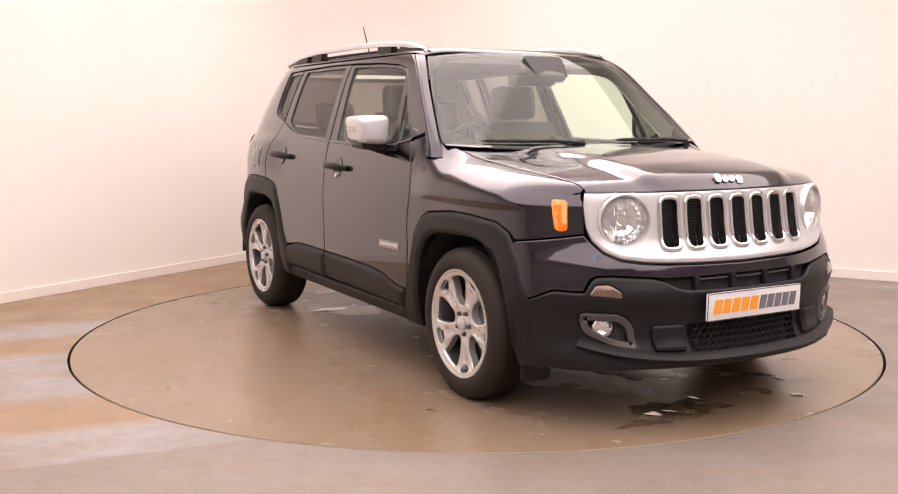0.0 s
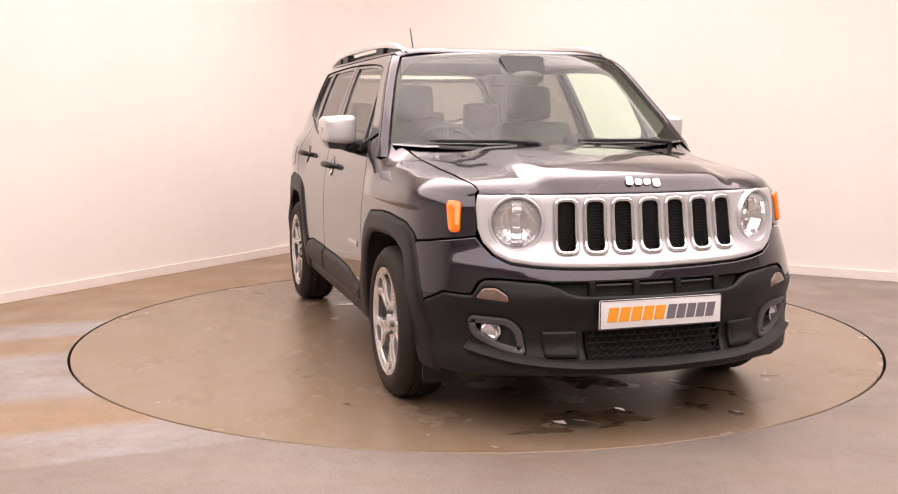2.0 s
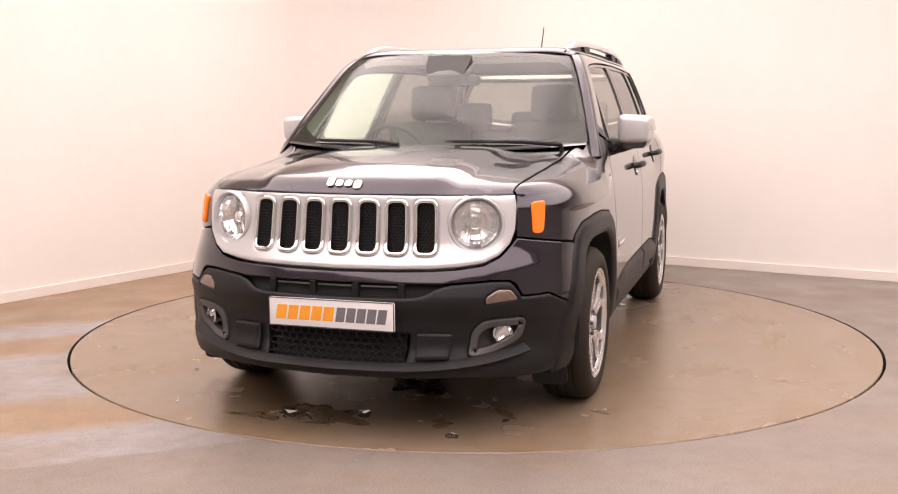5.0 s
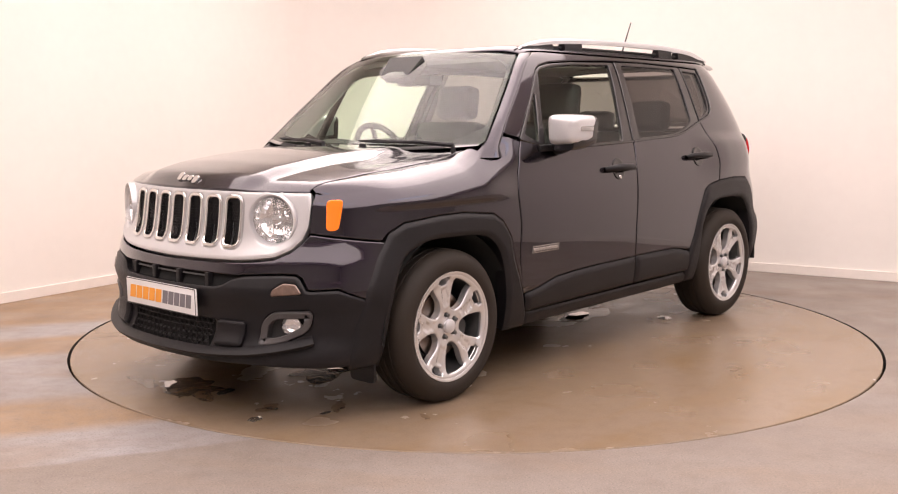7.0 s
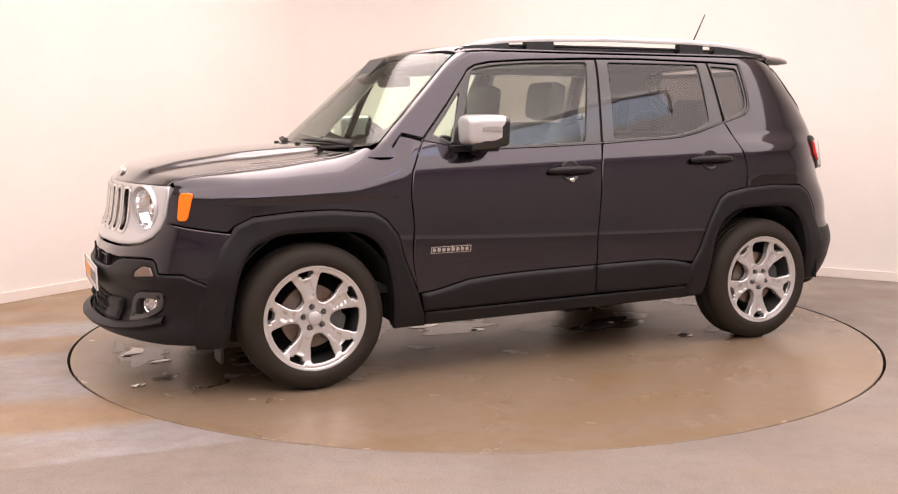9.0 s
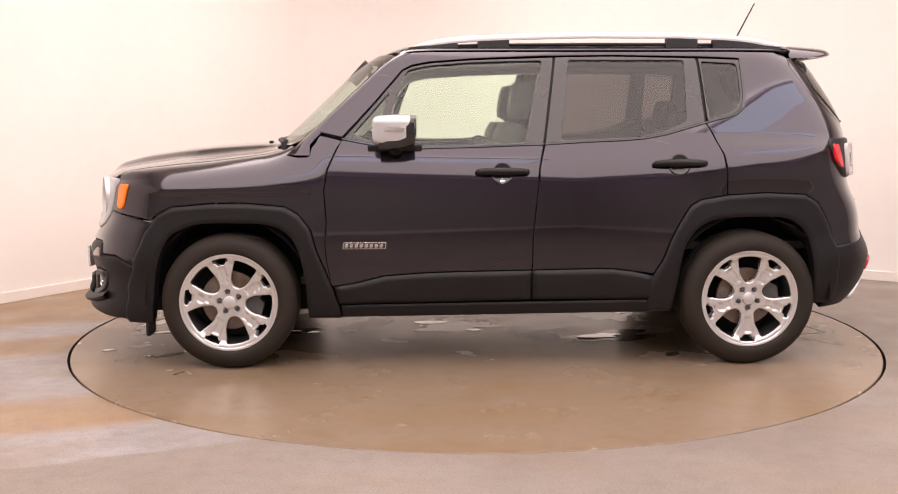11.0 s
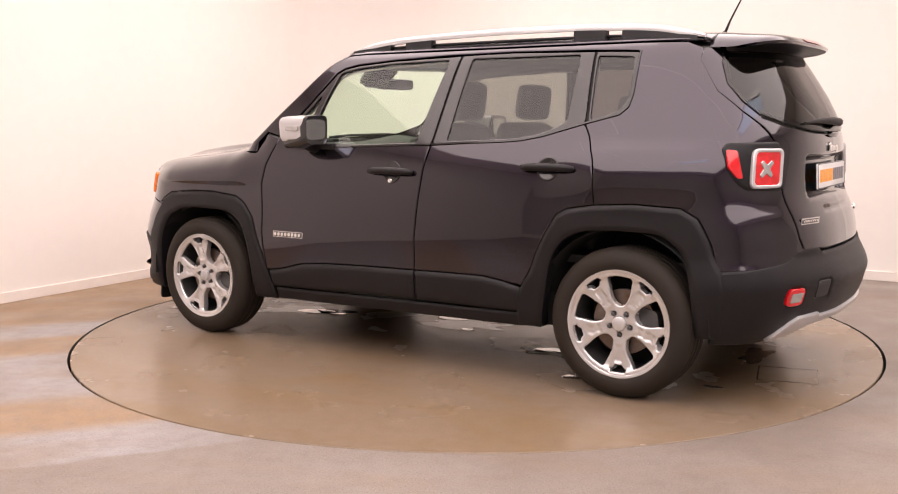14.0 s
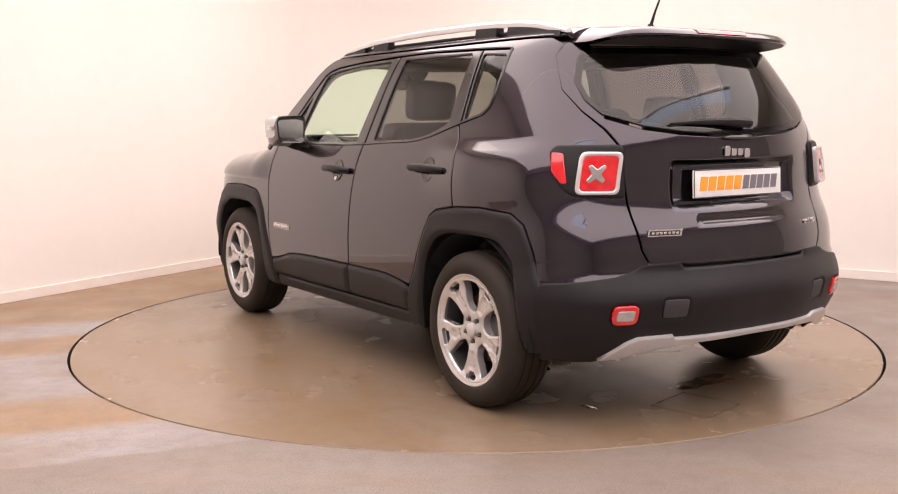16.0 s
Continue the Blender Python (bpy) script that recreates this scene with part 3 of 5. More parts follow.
def panel(name, outline, surface, mats, parent, label="", mirror=False, depth=.02, m=OFF, **kw):
    """One part from panel_data; mirror makes the twin on the car's other side."""
    verts, normals, faces, border, co = panel_data(outline, surface, depth=depth, **kw)
    faces = [f if (verts[f[1]] - verts[f[0]]).cross(verts[f[2]] - verts[f[0]]).dot(normals[f[0]]) > 0 else f[::-1] for f in faces]
    count = {}
    for f in faces:
        for a, b in zip(f, f[1:] + f[:1]):
            count[(a, b)] = count.get((a, b), 0) + 1
    rims = [(a, b) for a, b in count if (b, a) not in count]
    # tilt the normals of the border outwards, so that the edge reads as rounded
    out = {}
    for a, b in rims:
        d = (verts[b] - verts[a]).cross(normals[a])
        d = d.normalized() if d.length > 1e-9 else Vector((0, 0, 0))
        out[a] = out.get(a, Vector((0, 0, 0))) + d
        out[b] = out.get(b, Vector((0, 0, 0))) + d
    nv = len(verts)
    tilt = {i: d.normalized() if d.length > 1e-9 else d for i, d in out.items()}
    base = list(normals)
    for i, d in tilt.items():
        normals[i] = (base[i] + d * 0.9).normalized()
    low = {}
    for i, d in tilt.items():
        for k in (0, 1):
            low[(i, k)] = len(verts)
            verts.append(verts[i] - base[i] * (depth * k))
            normals.append((d + base[i] * .05).normalized())
    for a, b in rims:
        faces.append((low[(b, 0)], low[(a, 0)], low[(a, 1)], low[(b, 1)]))
    used = sorted({i for f in faces for i in f})
    new_i = {o: k for k, o in enumerate(used)}
    verts, normals = [verts[i] for i in used], [normals[i] for i in used]
    faces = [tuple(new_i[i] for i in f) for f in faces]

    def build(sy, nm):
        me = bpy.data.meshes.new(nm)
        me.from_pydata([(v.x, v.y * sy, v.z) for v in verts], [], faces if sy > 0 else [f[::-1] for f in faces])
        for p in me.polygons:
            p.use_smooth = True
        me.normals_split_custom_set_from_vertices([(n.x, n.y * sy, n.z) for n in normals])
        for q in mats if isinstance(mats, (list, tuple)) else [mats]:
            me.materials.append(q)
        ob = new(nm, me)
        ob.parent = parent
        if m:
            ob.matrix_basis = m
        if label:
            ob["label"] = label
        return ob

    obs = [build(1, name)]
    if mirror:
        obs.append(build(-1, name))
    return obs


def side(pts):
    """An outline on the side from true x and height."""
    return [(us(x, z), z) for x, z in pts]


car = tagged(new("car"), "dark graphite compact sport utility car parked on the turntable", "car")

# outlines on the side, in x and z
ARCH_F_OUT = [(1.78, .46), (1.76, .51), (1.69, .68), (1.63, .765), (1.55, .803), (1.36, .82), (1.20, .822), (1.00, .803), (.94, .768), (.88, .69), (.82, .51), (.78, .41)]
ARCH_F_IN = [(.90, .245), (.905, .32), (.915, .46), (.95, .60), (1.0, .672), (1.08, .711), (1.2, .721), (1.40, .720), (1.49, .697), (1.56, .66), (1.61, .57), (1.64, .45), (1.66, .30), (1.67, .22)]
ARCH_R_OUT = [(-.80, .455), (-.82, .49), (-.89, .64), (-.93, .72), (-.98, .80), (-1.03, .828), (-1.17, .85), (-1.35, .86), (-1.55, .85), (-1.62, .81), (-1.68, .70), (-1.72, .61)]
ARCH_R_IN = [(-.90, .27), (-.925, .42), (-.955, .58), (-1.0, .665), (-1.06, .712), (-1.14, .733), (-1.3, .740), (-1.45, .733), (-1.515, .700), (-1.56, .65), (-1.595, .54), (-1.61, .40), (-1.615, .30)]


def eased(pts, n=4):
    """The same line with its corners rounded."""
    return [tuple(p) for p in curve_through(pts, n)]


ARCH_F_IN, ARCH_R_IN = eased(ARCH_F_IN), eased(ARCH_R_IN)
DOOR_F = [(.785, .415), (.81, .63), (.813, .88), (.795, .98), (.755, 1.07), (.725, 1.12)]
DOOR_M = [(-.262, 1.10), (-.242, .99), (-.225, .83), (-.205, .63), (-.202, .49)]
DOOR_R = [(-1.068, 1.203), (-1.10, 1.145), (-1.14, 1.05), (-1.155, .97), (-1.16, .85)]
SILL_TOP_F = [(.77, .41), (.67, .425), (.52, .462), (.35, .474), (.18, .48), (-.202, .486)]
SILL_TOP_R = [(-.202, .486), (-.45, .49), (-.60, .49), (-.71, .475), (-.80, .455)]
BELT_F = [(-.262, 1.10), (.10, 1.088), (.38, 1.082), (.55, 1.095), (.725, 1.128)]
BELT_R = [(-.268, 1.10), (-.48, 1.112), (-.66, 1.119), (-.76, 1.127), (-.87, 1.147), (-1.068, 1.203)]
DLO_TOP = [(-1.27, 1.522), (-1.04, 1.532), (-.62, 1.54), (-.26, 1.536), (.08, 1.522), (.30, 1.505), (.385, 1.488), (.43, 1.465)]
QUARTER = [(-1.078, 1.205), (-1.225, 1.243), (-1.26, 1.275), (-1.272, 1.33), (-1.27, 1.522)]
A_FRONT = [(.84, 1.16), (.77, 1.235), (.65, 1.345), (.54, 1.455), (.47, 1.515), (.385, 1.556)]
GATE = [(.50, .662), (.53, .72), (.548, .93), (.56, 1.11), (.605, 1.185), (.652, 1.255), (.668, 1.34), (.620, 1.48), (.575, 1.53)]

# body panels
fen = [(uf(.664, .80), 1.118), (uf(.664, .80), .775)] + side([(1.66, .738)]) + side(ARCH_F_OUT[3:]) + side(DOOR_F[1:]) + [(us(.84, 1.15), 1.152), (us(.93, .86) + .01, 1.13), (us(1.0, .86), 1.12)]
panel("front_fender", fen, skin, PAINT, car, mirror=True, step=.016)
gate_edge = [(ur(y, z), z) for y, z in GATE]
gate_out = [(u + .002, z) for u, z in gate_edge]
body_side = side(A_FRONT) + [(us(.3, 1.5), 1.562), (us(-1.2, 1.5), 1.562), (us(-1.5, 1.5), 1.560)] + gate_out[::-1] \
    + [(ur(.60, .66), .622), (ur(.70, .66), .600), (us(-1.70, .66), .595)] + side(ARCH_R_OUT[-2:5:-1]) + side([(-1.16, .85)]) + side(DOOR_R[-2::-1]) \
    + side(QUARTER[1:]) + side(DLO_TOP[1:]) + side([(.57, 1.30), (.725, 1.133)])
panel("body_side", body_side, skin_plain, PAINT, car, mirror=True, step=.03)
fdoor = side(BELT_F) + side(DOOR_F[-2::-1]) + side(SILL_TOP_F) + side(DOOR_M[-2:0:-1])
front_doors = panel("front_door", fdoor, skin_plain, PAINT, car, mirror=True, step=.035)
rdoor = side(BELT_R) + side(DOOR_R[1:]) + side(ARCH_R_OUT[5:0:-1]) + side([(-.804, .463)]) + side(SILL_TOP_R[-2::-1]) + side(DOOR_M[-2:0:-1])
rear_doors = panel("rear_door", rdoor, skin_plain, PAINT, car, mirror=True, step=.035)
# black lower cladding of the doors and the sills
for ds, pts in ((front_doors, SILL_TOP_F + [(-.202, .335), (.75, .318)]), (rear_doors, SILL_TOP_R + [(-.81, .40), (-.80, .335), (-.202, .335)])):
    c = panel("door_cladding", side(pts), skin_plain, PLASTIC, None, mirror=True, offset=.018, lip=.028, drop=.018, depth=.03, step=.04, label="black plastic lower door cladding", m=None)
    for o, d in zip(c, ds):
        o.parent = d
panel("sill", side([(.74, .315), (-.80, .332), (-.80, .262), (.74, .245)]), skin_plain, PLASTIC, car, mirror=True, offset=.004, lip=.015, drop=.012, depth=.06, label="black plastic sill")
# black wheel-arch flares
panel("front_arch_flare", side(ARCH_F_OUT) + side([(.745, .31), (.735, .245)]) + side(ARCH_F_IN) + side([(1.80, .22), (1.80, .40)]), skin_plain, PLASTIC, car,
      mirror=True, offset=.016, lip=.026, drop=.016, depth=.055, step=.03, label="black plastic arch flare")
panel("rear_arch_flare", side(ARCH_R_OUT[::-1]) + side([(-.775, .40), (-.77, .27)]) + side(ARCH_R_IN) + side([(-1.72, .30), (-1.745, .45)]), skin_plain, PLASTIC, car,
      mirror=True, offset=.016, lip=.026, drop=.016, depth=.055, step=.03, label="black plastic arch flare")

# windows of the side: dark frames with the panes let in
FRAME_F = side(BELT_F[::-1]) + side([(-.327, 1.534)]) + side(DLO_TOP[4:]) + side([(.57, 1.30)])
PANE_F = rounded(side([(.405, 1.462), (.30, 1.485), (.08, 1.503), (-.265, 1.512), (-.168, 1.112), (.20, 1.101), (.53, 1.104), (.455, 1.34)]), [.02, .05, .05, .015, .015, .05, .015, .05])
PANE_V = rounded(side([(.665, 1.155), (.585, 1.245), (.50, 1.345), (.575, 1.118)]), .01)
FRAME_R = side(BELT_R) + side([(-1.048, 1.53)]) + side(DLO_TOP[2:3]) + side([(-.335, 1.536)])
PANE_R = rounded(side([(-.40, 1.514), (-.98, 1.513), (-.972, 1.213), (-.87, 1.166), (-.74, 1.138), (-.35, 1.122)]), [.015, .015, .02, .06, .06, .015])
FRAME_Q = side(QUARTER) + side([(-1.056, 1.53)])
PANE_Q = rounded(side([(-1.072, 1.505), (-1.247, 1.495), (-1.252, 1.33), (-1.235, 1.282), (-1.20, 1.258), (-1.09, 1.225)]), [.01, .02, .04, .03, .03, .01])


def glass_off(obs):
    for o in obs:
        o.visible_shadow = False
    return obs


for ds, fr, panes in ((front_doors, FRAME_F, [(PANE_F, GLASS), (PANE_V, GLASS)]), (rear_doors, FRAME_R, [(PANE_R, PRIVACY)])):
    w = panel("window_frame", fr, skin_plain, PILLAR, None, mirror=True, holes=[p for p, _ in panes], offset=-.004, gap=.003, step=.04, label="gloss black window frame", m=None)
    for o, d in zip(w, ds):
        o.parent = d
    for p, mat in panes:
        for o, d in zip(glass_off(panel("window_pane", p, skin_plain, mat, None, mirror=True, offset=-.012, gap=-.008, drop=0, depth=.003, step=.08, label="tinted window pane", m=None)), w):
            o.parent = d
q = panel("quarter_window", FRAME_Q, skin_plain, PILLAR, car, mirror=True, holes=[PANE_Q], offset=-.004, gap=.003, step=.04, label="gloss black quarter window frame")
for o, d in zip(glass_off(panel("pane", PANE_Q, skin_plain, PRIVACY, None, mirror=True, offset=-.012, gap=-.008, drop=0, depth=.003, step=.08, m=None)), q):
    o.parent = d
# black seals along the belt
for nm, pts in (("belt_seal", BELT_F), ("belt_seal", BELT_R + QUARTER[1:])):
    for sy in (1, -1):
        bm = bmesh.new()
        line = [(us(x, z), z) for x, z in zip(np.interp(np.linspace(0, 1, 40), np.linspace(0, 1, len(pts)), [a for a, _ in pts]), np.interp(np.linspace(0, 1, 40), np.linspace(0, 1, len(pts)), [b for _, b in pts]))]
        add_tube(bm, [Vector((p.x, p.y * sy, p.z)) for p in [skin_plain(*q) for q in line]], .0065, 6)
        part(nm, bm, GLOSSBLACK, car, m=OFF)

# black strips added behind the upright joints of the windows, to block light through them
for (x0, z0), (x1, z1) in (((-1.052, 1.54), (-1.058, 1.20)), ((-.331, 1.54), (-.258, 1.09))):
    strip = side([(x0 - .022, z0), (x1 - .022, z1), (x1 + .022, z1), (x0 + .022, z0)])
    panel("joint_backing", strip, skin_plain, RUBBER, car, mirror=True, offset=-.018, gap=0, step=.06, depth=.012, label="added black backing strip that darkens the window joint")

# nose: silver grille panel, body-coloured cover, black bumper
GRILLE_H = [(.654, .937), (.663, .895), (.662, .80), (.648, .75), (.615, .707), (.56, .678), (.47, .665), (.38, .659), (.2, .655), (0, .653)]
half = [(uf(y, z), z) for y, z in GRILLE_H]
grille_outline = half + [(2 * LF - u, z) for u, z in half[-2::-1]]
SLOTS = [(i * .1145, .81) for i in range(-3, 4)]
LAMP_Y, LAMP_Z = .522, .826


def slot_outline(cy, w, h, r):
    return rounded([(uf(0, .8) - cy - w / 2, .81 - h / 2), (uf(0, .8) - cy + w / 2, .81 - h / 2), (uf(0, .8) - cy + w / 2, .81 + h / 2), (uf(0, .8) - cy - w / 2, .81 + h / 2)], r, 5)


def disc_outline(u, v, r, n=40, squash=1.0):
    return [(u + r * squash * math.cos(2 * math.pi * i / n), v + r * math.sin(2 * math.pi * i / n)) for i in range(n)]


lamp_u = uf(LAMP_Y, LAMP_Z)
slot_holes = [slot_outline(cy, .086, .205, .03) for cy, _ in SLOTS]
grille = panel("grille_panel", grille_outline, skin_plain, SILVER, car, "satin silver grille panel with seven slots", holes=slot_holes + [disc_outline(lamp_u, LAMP_Z, .098), disc_outline(2 * LF - lamp_u, LAMP_Z, .098)],
               offset=.012, lip=.012, drop=.012, gap=.004, depth=.05, step=.03, edge=.02)[0]
for cy, _ in SLOTS:
    fr = panel("slot_surround", slot_outline(cy, .094, .216, .034), skin_plain, CHROME, grille, "bright silver slot surround", holes=[slot_outline(cy, .068, .190, .022)], offset=.019, lip=.006, drop=.006, gap=.0, depth=.04, step=.05, edge=.015, m=None)[0]
    bm = bmesh.new()
    c = skin_plain(uf(0, .8) - cy, .81)
    for row in range(-8, 9):
        for col in range(-2, 3):
            z, y = c.z + row * .0118, c.y + (col + (row % 2) * .5 - .25) * .0155
            if abs(y - c.y) < .034:
                add_tube(bm, [(c.x - .012, y + .0075 * math.cos(a), z + .0062 * math.sin(a)) for a in [i * math.pi / 3 for i in range(7)]], .0016, 4, False)
    part("slot_mesh", bm, PLASTIC, fr, "black honeycomb insert")
    # dark box added behind the slot in place of its shaded depth
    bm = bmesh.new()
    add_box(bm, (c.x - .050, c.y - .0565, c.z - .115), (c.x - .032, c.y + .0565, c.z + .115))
    part("slot_shade", bm, FELT_SHADE, fr)
cover_top = [(uf(.668, .77), .772)] + [(uf(y, z), z) for y, z in [(.664, .765), (.645, .738), (.615, .703), (.56, .673), (.47, .660), (.38, .654), (.2, .650), (0, .648)]]
BUMP_TOP = [(.79, .556), (.715, .553), (.70, .556), (.672, .60), (.655, .612), (.60, .614), (.45, .604), (.40, .59), (.36, .566), (.32, .556), (.2, .553), (0, .552)]
cover_low = [(uf(y, z), z) for y, z in [(.42, .604), (.45, .608), (.60, .618), (.657, .616), (.678, .603), (.703, .56), (.715, .557), (.79, .56)]] + [(us(1.72, .50), .50), (us(1.65, .66), .66), (us(1.645, .733), .733)]
low_mid = [(uf(0, .606), .606)]
half = cover_top
cover = half + [(2 * LF - u, z) for u, z in half[-2::-1]]
low_r = [(2 * LF - u, z) for u, z in cover_low[::-1]]
panel("front_bumper_cover", cover + low_r + low_mid + cover_low, skin_plain, PAINT, car, "painted upper bumper cover", step=.03)
bt = [(uf(y, z), z) for y, z in BUMP_TOP]
BUMP_LOW = [(0, .246), (.3, .246), (.5, .245), (.62, .240), (.70, .236)]
bl = [(uf(y, z), z) for y, z in BUMP_LOW][::-1]
start = [(us(1.70, .22), .235), (us(1.70, .50), .50), (us(1.765, .51), .515)]
fog_u, fog_z = uf(.632, .415), .405
FOG = rounded([(uf(.705, .47), .470), (uf(.57, .46), .462), (uf(.525, .42), .42), (uf(.515, .33), .325), (uf(.60, .34), .340), (uf(.69, .40), .395)], [.02, .03, .03, .025, .04, .03])
TURNLAMP = rounded([(uf(.685, .55), .545), (uf(.662, .575), .577), (uf(.62, .577), .58), (uf(.585, .55), .555), (uf(.58, .535), .533), (uf(.63, .54), .54)], .008)
LOWGRILLE = rounded([(uf(.30, .4), .412), (uf(.29, .3), .298), (uf(-.29, .3), .298), (uf(-.30, .4), .412)], .012)


def mirrored_loop(loop):
    return [(2 * LF - u, z) for u, z in loop][::-1]


holes = [FOG, mirrored_loop(FOG), TURNLAMP, mirrored_loop(TURNLAMP), LOWGRILLE]
bump_outline = start + bt + mirrored_loop(bt)[1:] + mirrored_loop(start) + [(2 * LF - u, z) for u, z in bl] + bl[::-1][1:]
bumper = panel("front_bumper", bump_outline, skin_plain, PLASTIC, car, "black textured plastic front bumper", holes=holes, offset=.004, lip=.014, drop=.010, gap=.001, depth=.06, step=.03)[0]
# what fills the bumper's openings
# near-black sheet that stands for the shade behind the lower grille
panel("lower_grille_shade", [(uf(.29, .4), .42), (uf(.28, .3), .29), (uf(-.28, .3), .29), (uf(-.29, .4), .42)], skin_plain, FELT_SHADE, bumper, offset=-.035, m=None)
bm = bmesh.new()
for row in range(5):
    for col in range(-8, 9):
        y, z = (col + (row % 2) * .5) * .034, .308 + row * .024
        if abs(y) < .285:
            x = skin_plain(uf(y, z), z).x - .006
            add_tube(bm, [(x, y + .018 * math.cos(a), z + .013 * math.sin(a)) for a in [i * math.pi / 3 for i in range(7)]], .0028, 5, False)
part("grille_mesh", bm, PLASTIC, bumper, "black honeycomb lower grille")
# near-black sheet for the shade inside the upper intake
panel("upper_intake_shade", [(uf(.43, .58), .612), (uf(.34, .56), .545), (uf(-.34, .56), .545), (uf(-.43, .58), .612)], skin_plain, FELT_SHADE, bumper, offset=-.03, m=None)
for y in (-.27, -.09, .09, .27):
    bm = bmesh.new()
    c = skin_plain(uf(y, .58), .58)
    add_box(bm, (c.x - .03, y - .012, .55), (c.x - .004, y + .012, .606), .003)
    part("intake_rib", bm, PLASTIC, bumper)
for y0, y1 in ((-.25, -.11), (-.07, .07), (.11, .25)):
    bm = bmesh.new()
    add_tube(bm, [skin_plain(uf(y, .592), .592) + Vector((-.012, 0, 0)) for y in np.linspace(y0, y1, 6)], .004, 6)
    part("intake_bar", bm, ALLOYDARK, bumper, "thin grey bar")
for sy in (1, -1):
    # fog lamp in its recess
    flip = (lambda l: l) if sy > 0 else mirrored_loop
    bez = panel("fog_lamp_bezel", flip(FOG), skin_plain, SATIN, bumper, "satin grey fog lamp surround", holes=[inset(flip(FOG), .020)], offset=.016, gap=-.004, lip=.006, drop=.006, depth=.05, step=.05, edge=.012, m=None)[0]
    panel("fog_recess", inset(flip(FOG), .004), skin_plain, TRIM, bez, offset=-.03, m=None, step=.05)
    fu = fog_u if sy > 0 else 2 * LF - fog_u
    c, n = skin_plain(fu, .412), Vector((.80, sy * .60, 0))
    m = look(c - n * .004, c - n * 2)
    bm = bmesh.new()
    add_lathe(bm, [(.042, -.02), (.042, .006), (.038, .010), (.035, .006)], 28, m=m)
    lamp = part("fog_lamp", bm, CHROME, bumper, "round clear fog lamp")
    bm = bmesh.new()
    add_lathe(bm, [(.035, .004), (.03, -.012), (.012, -.022), (.001, -.022)], 28, m=m)
    part("reflector", bm, REFLECTOR, lamp)
    bm = bmesh.new()
    add_lathe(bm, [(.036, .004), (.024, .012), (.001, .015)], 28, m=m)
    o = part("lens", bm, LENS, lamp)
    o.visible_shadow = False
    # turn signal
    t = panel("turn_signal", flip(TURNLAMP), skin_plain, TURNLENS, bumper, "clear turn signal lens", offset=.006, gap=-.003, lip=.006, drop=.004, depth=.03, step=.02, edge=.01, m=None)[0]
    # raised block beside the lower grille
    panel("bumper_block", rounded([(uf(sy * .455, .4), .418), (uf(sy * .45, .32), .315), (uf(sy * .325, .32), .312), (uf(sy * .325, .4), .418)], .012), skin_plain, PLASTIC, bumper, offset=.032, gap=0, lip=.012, drop=.014, depth=.03, step=.04, m=None)
# splitter lip under the bumper
bm = bmesh.new()
ys = np.linspace(-.70, .70, 41)
rows = []
for y in ys:
    z = .288 + .065 * (abs(y) / .7) ** 4
    c = skin_plain(uf(y, z), z)
    n = Vector((c.x - 1.2, y * 1.6, 0)).normalized()
    rows.append([bm.verts.new(c + n * a + Vector((0, 0, b))) for a, b in ((.004, .020), (.030, .006), (.042, -.004), (.036, -.014), (.0, -.026))])
for a, b in zip(rows, rows[1:]):
    for k in range(4):
        bm.faces.new((a[k], a[k + 1], b[k + 1], b[k]))
part("splitter", bm, PLASTIC, bumper, angle=60)


# ---- round headlamps ----
for sy in (1, -1):
    u = lamp_u if sy > 0 else 2 * LF - lamp_u
    c = skin_plain(u, LAMP_Z)
    n = Vector((.93, sy * .37, .0)).normalized()
    m = Matrix.Translation(c + n * .004) @ n.to_track_quat("Z", "Y").to_matrix().to_4x4()
    hl = new("headlight")
    hl.parent, hl.matrix_basis = car, OFF
    hl["label"] = "round clear headlight in a silver ring"
    bm = bmesh.new()
    add_lathe(bm, [(.108, -.02), (.109, .008), (.105, .017), (.099, .015), (.095, .002), (.092, -.03)], 56, m=m)
    part("headlight_ring", bm, SILVER, hl)
    bm = bmesh.new()
    add_lathe(bm, [(.094, -.004), (.090, -.018), (.081, -.034), (.066, -.050), (.040, -.062), (.024, -.064), (.024, -.030), (.018, -.024), (.001, -.022)], 22, m=m)
    part("reflector", bm, REFLECTOR, hl, smooth=False)
    bm = bmesh.new()
    for x in (-.019, .019):
        add_box(bm, (x - .0016, -.064, -.055), (x + .0016, .078, -.034), .001, m=m)
    part("reflector_ribs", bm, CHROME, hl)
    bm = bmesh.new()
    add_lathe(bm, [(.095, .004), (.085, .013), (.062, .023), (.028, .028), (.001, .029)], 56, m=m)
    o = part("lens", bm, LENS, hl)
    o.visible_shadow = False
    # amber side marker on the fender corner
    mk = [(us(1.835, .9), .906), (us(1.785, .9), .909), (us(1.812, .8), .785), (us(1.848, .8), .785)]
    v = panel("side_marker", rounded(mk, [.020, .020, .020, .020]), skin_plain, ORANGE, car, "amber side marker lamp", offset=.012, gap=0, lip=.006, drop=.006, depth=.02, step=.02, edge=.012)[0]
    if sy < 0:
        me = v.data.copy()
        me.transform(Matrix.Diagonal((1, -1, 1, 1)))
        me.flip_normals()
        v.data = me

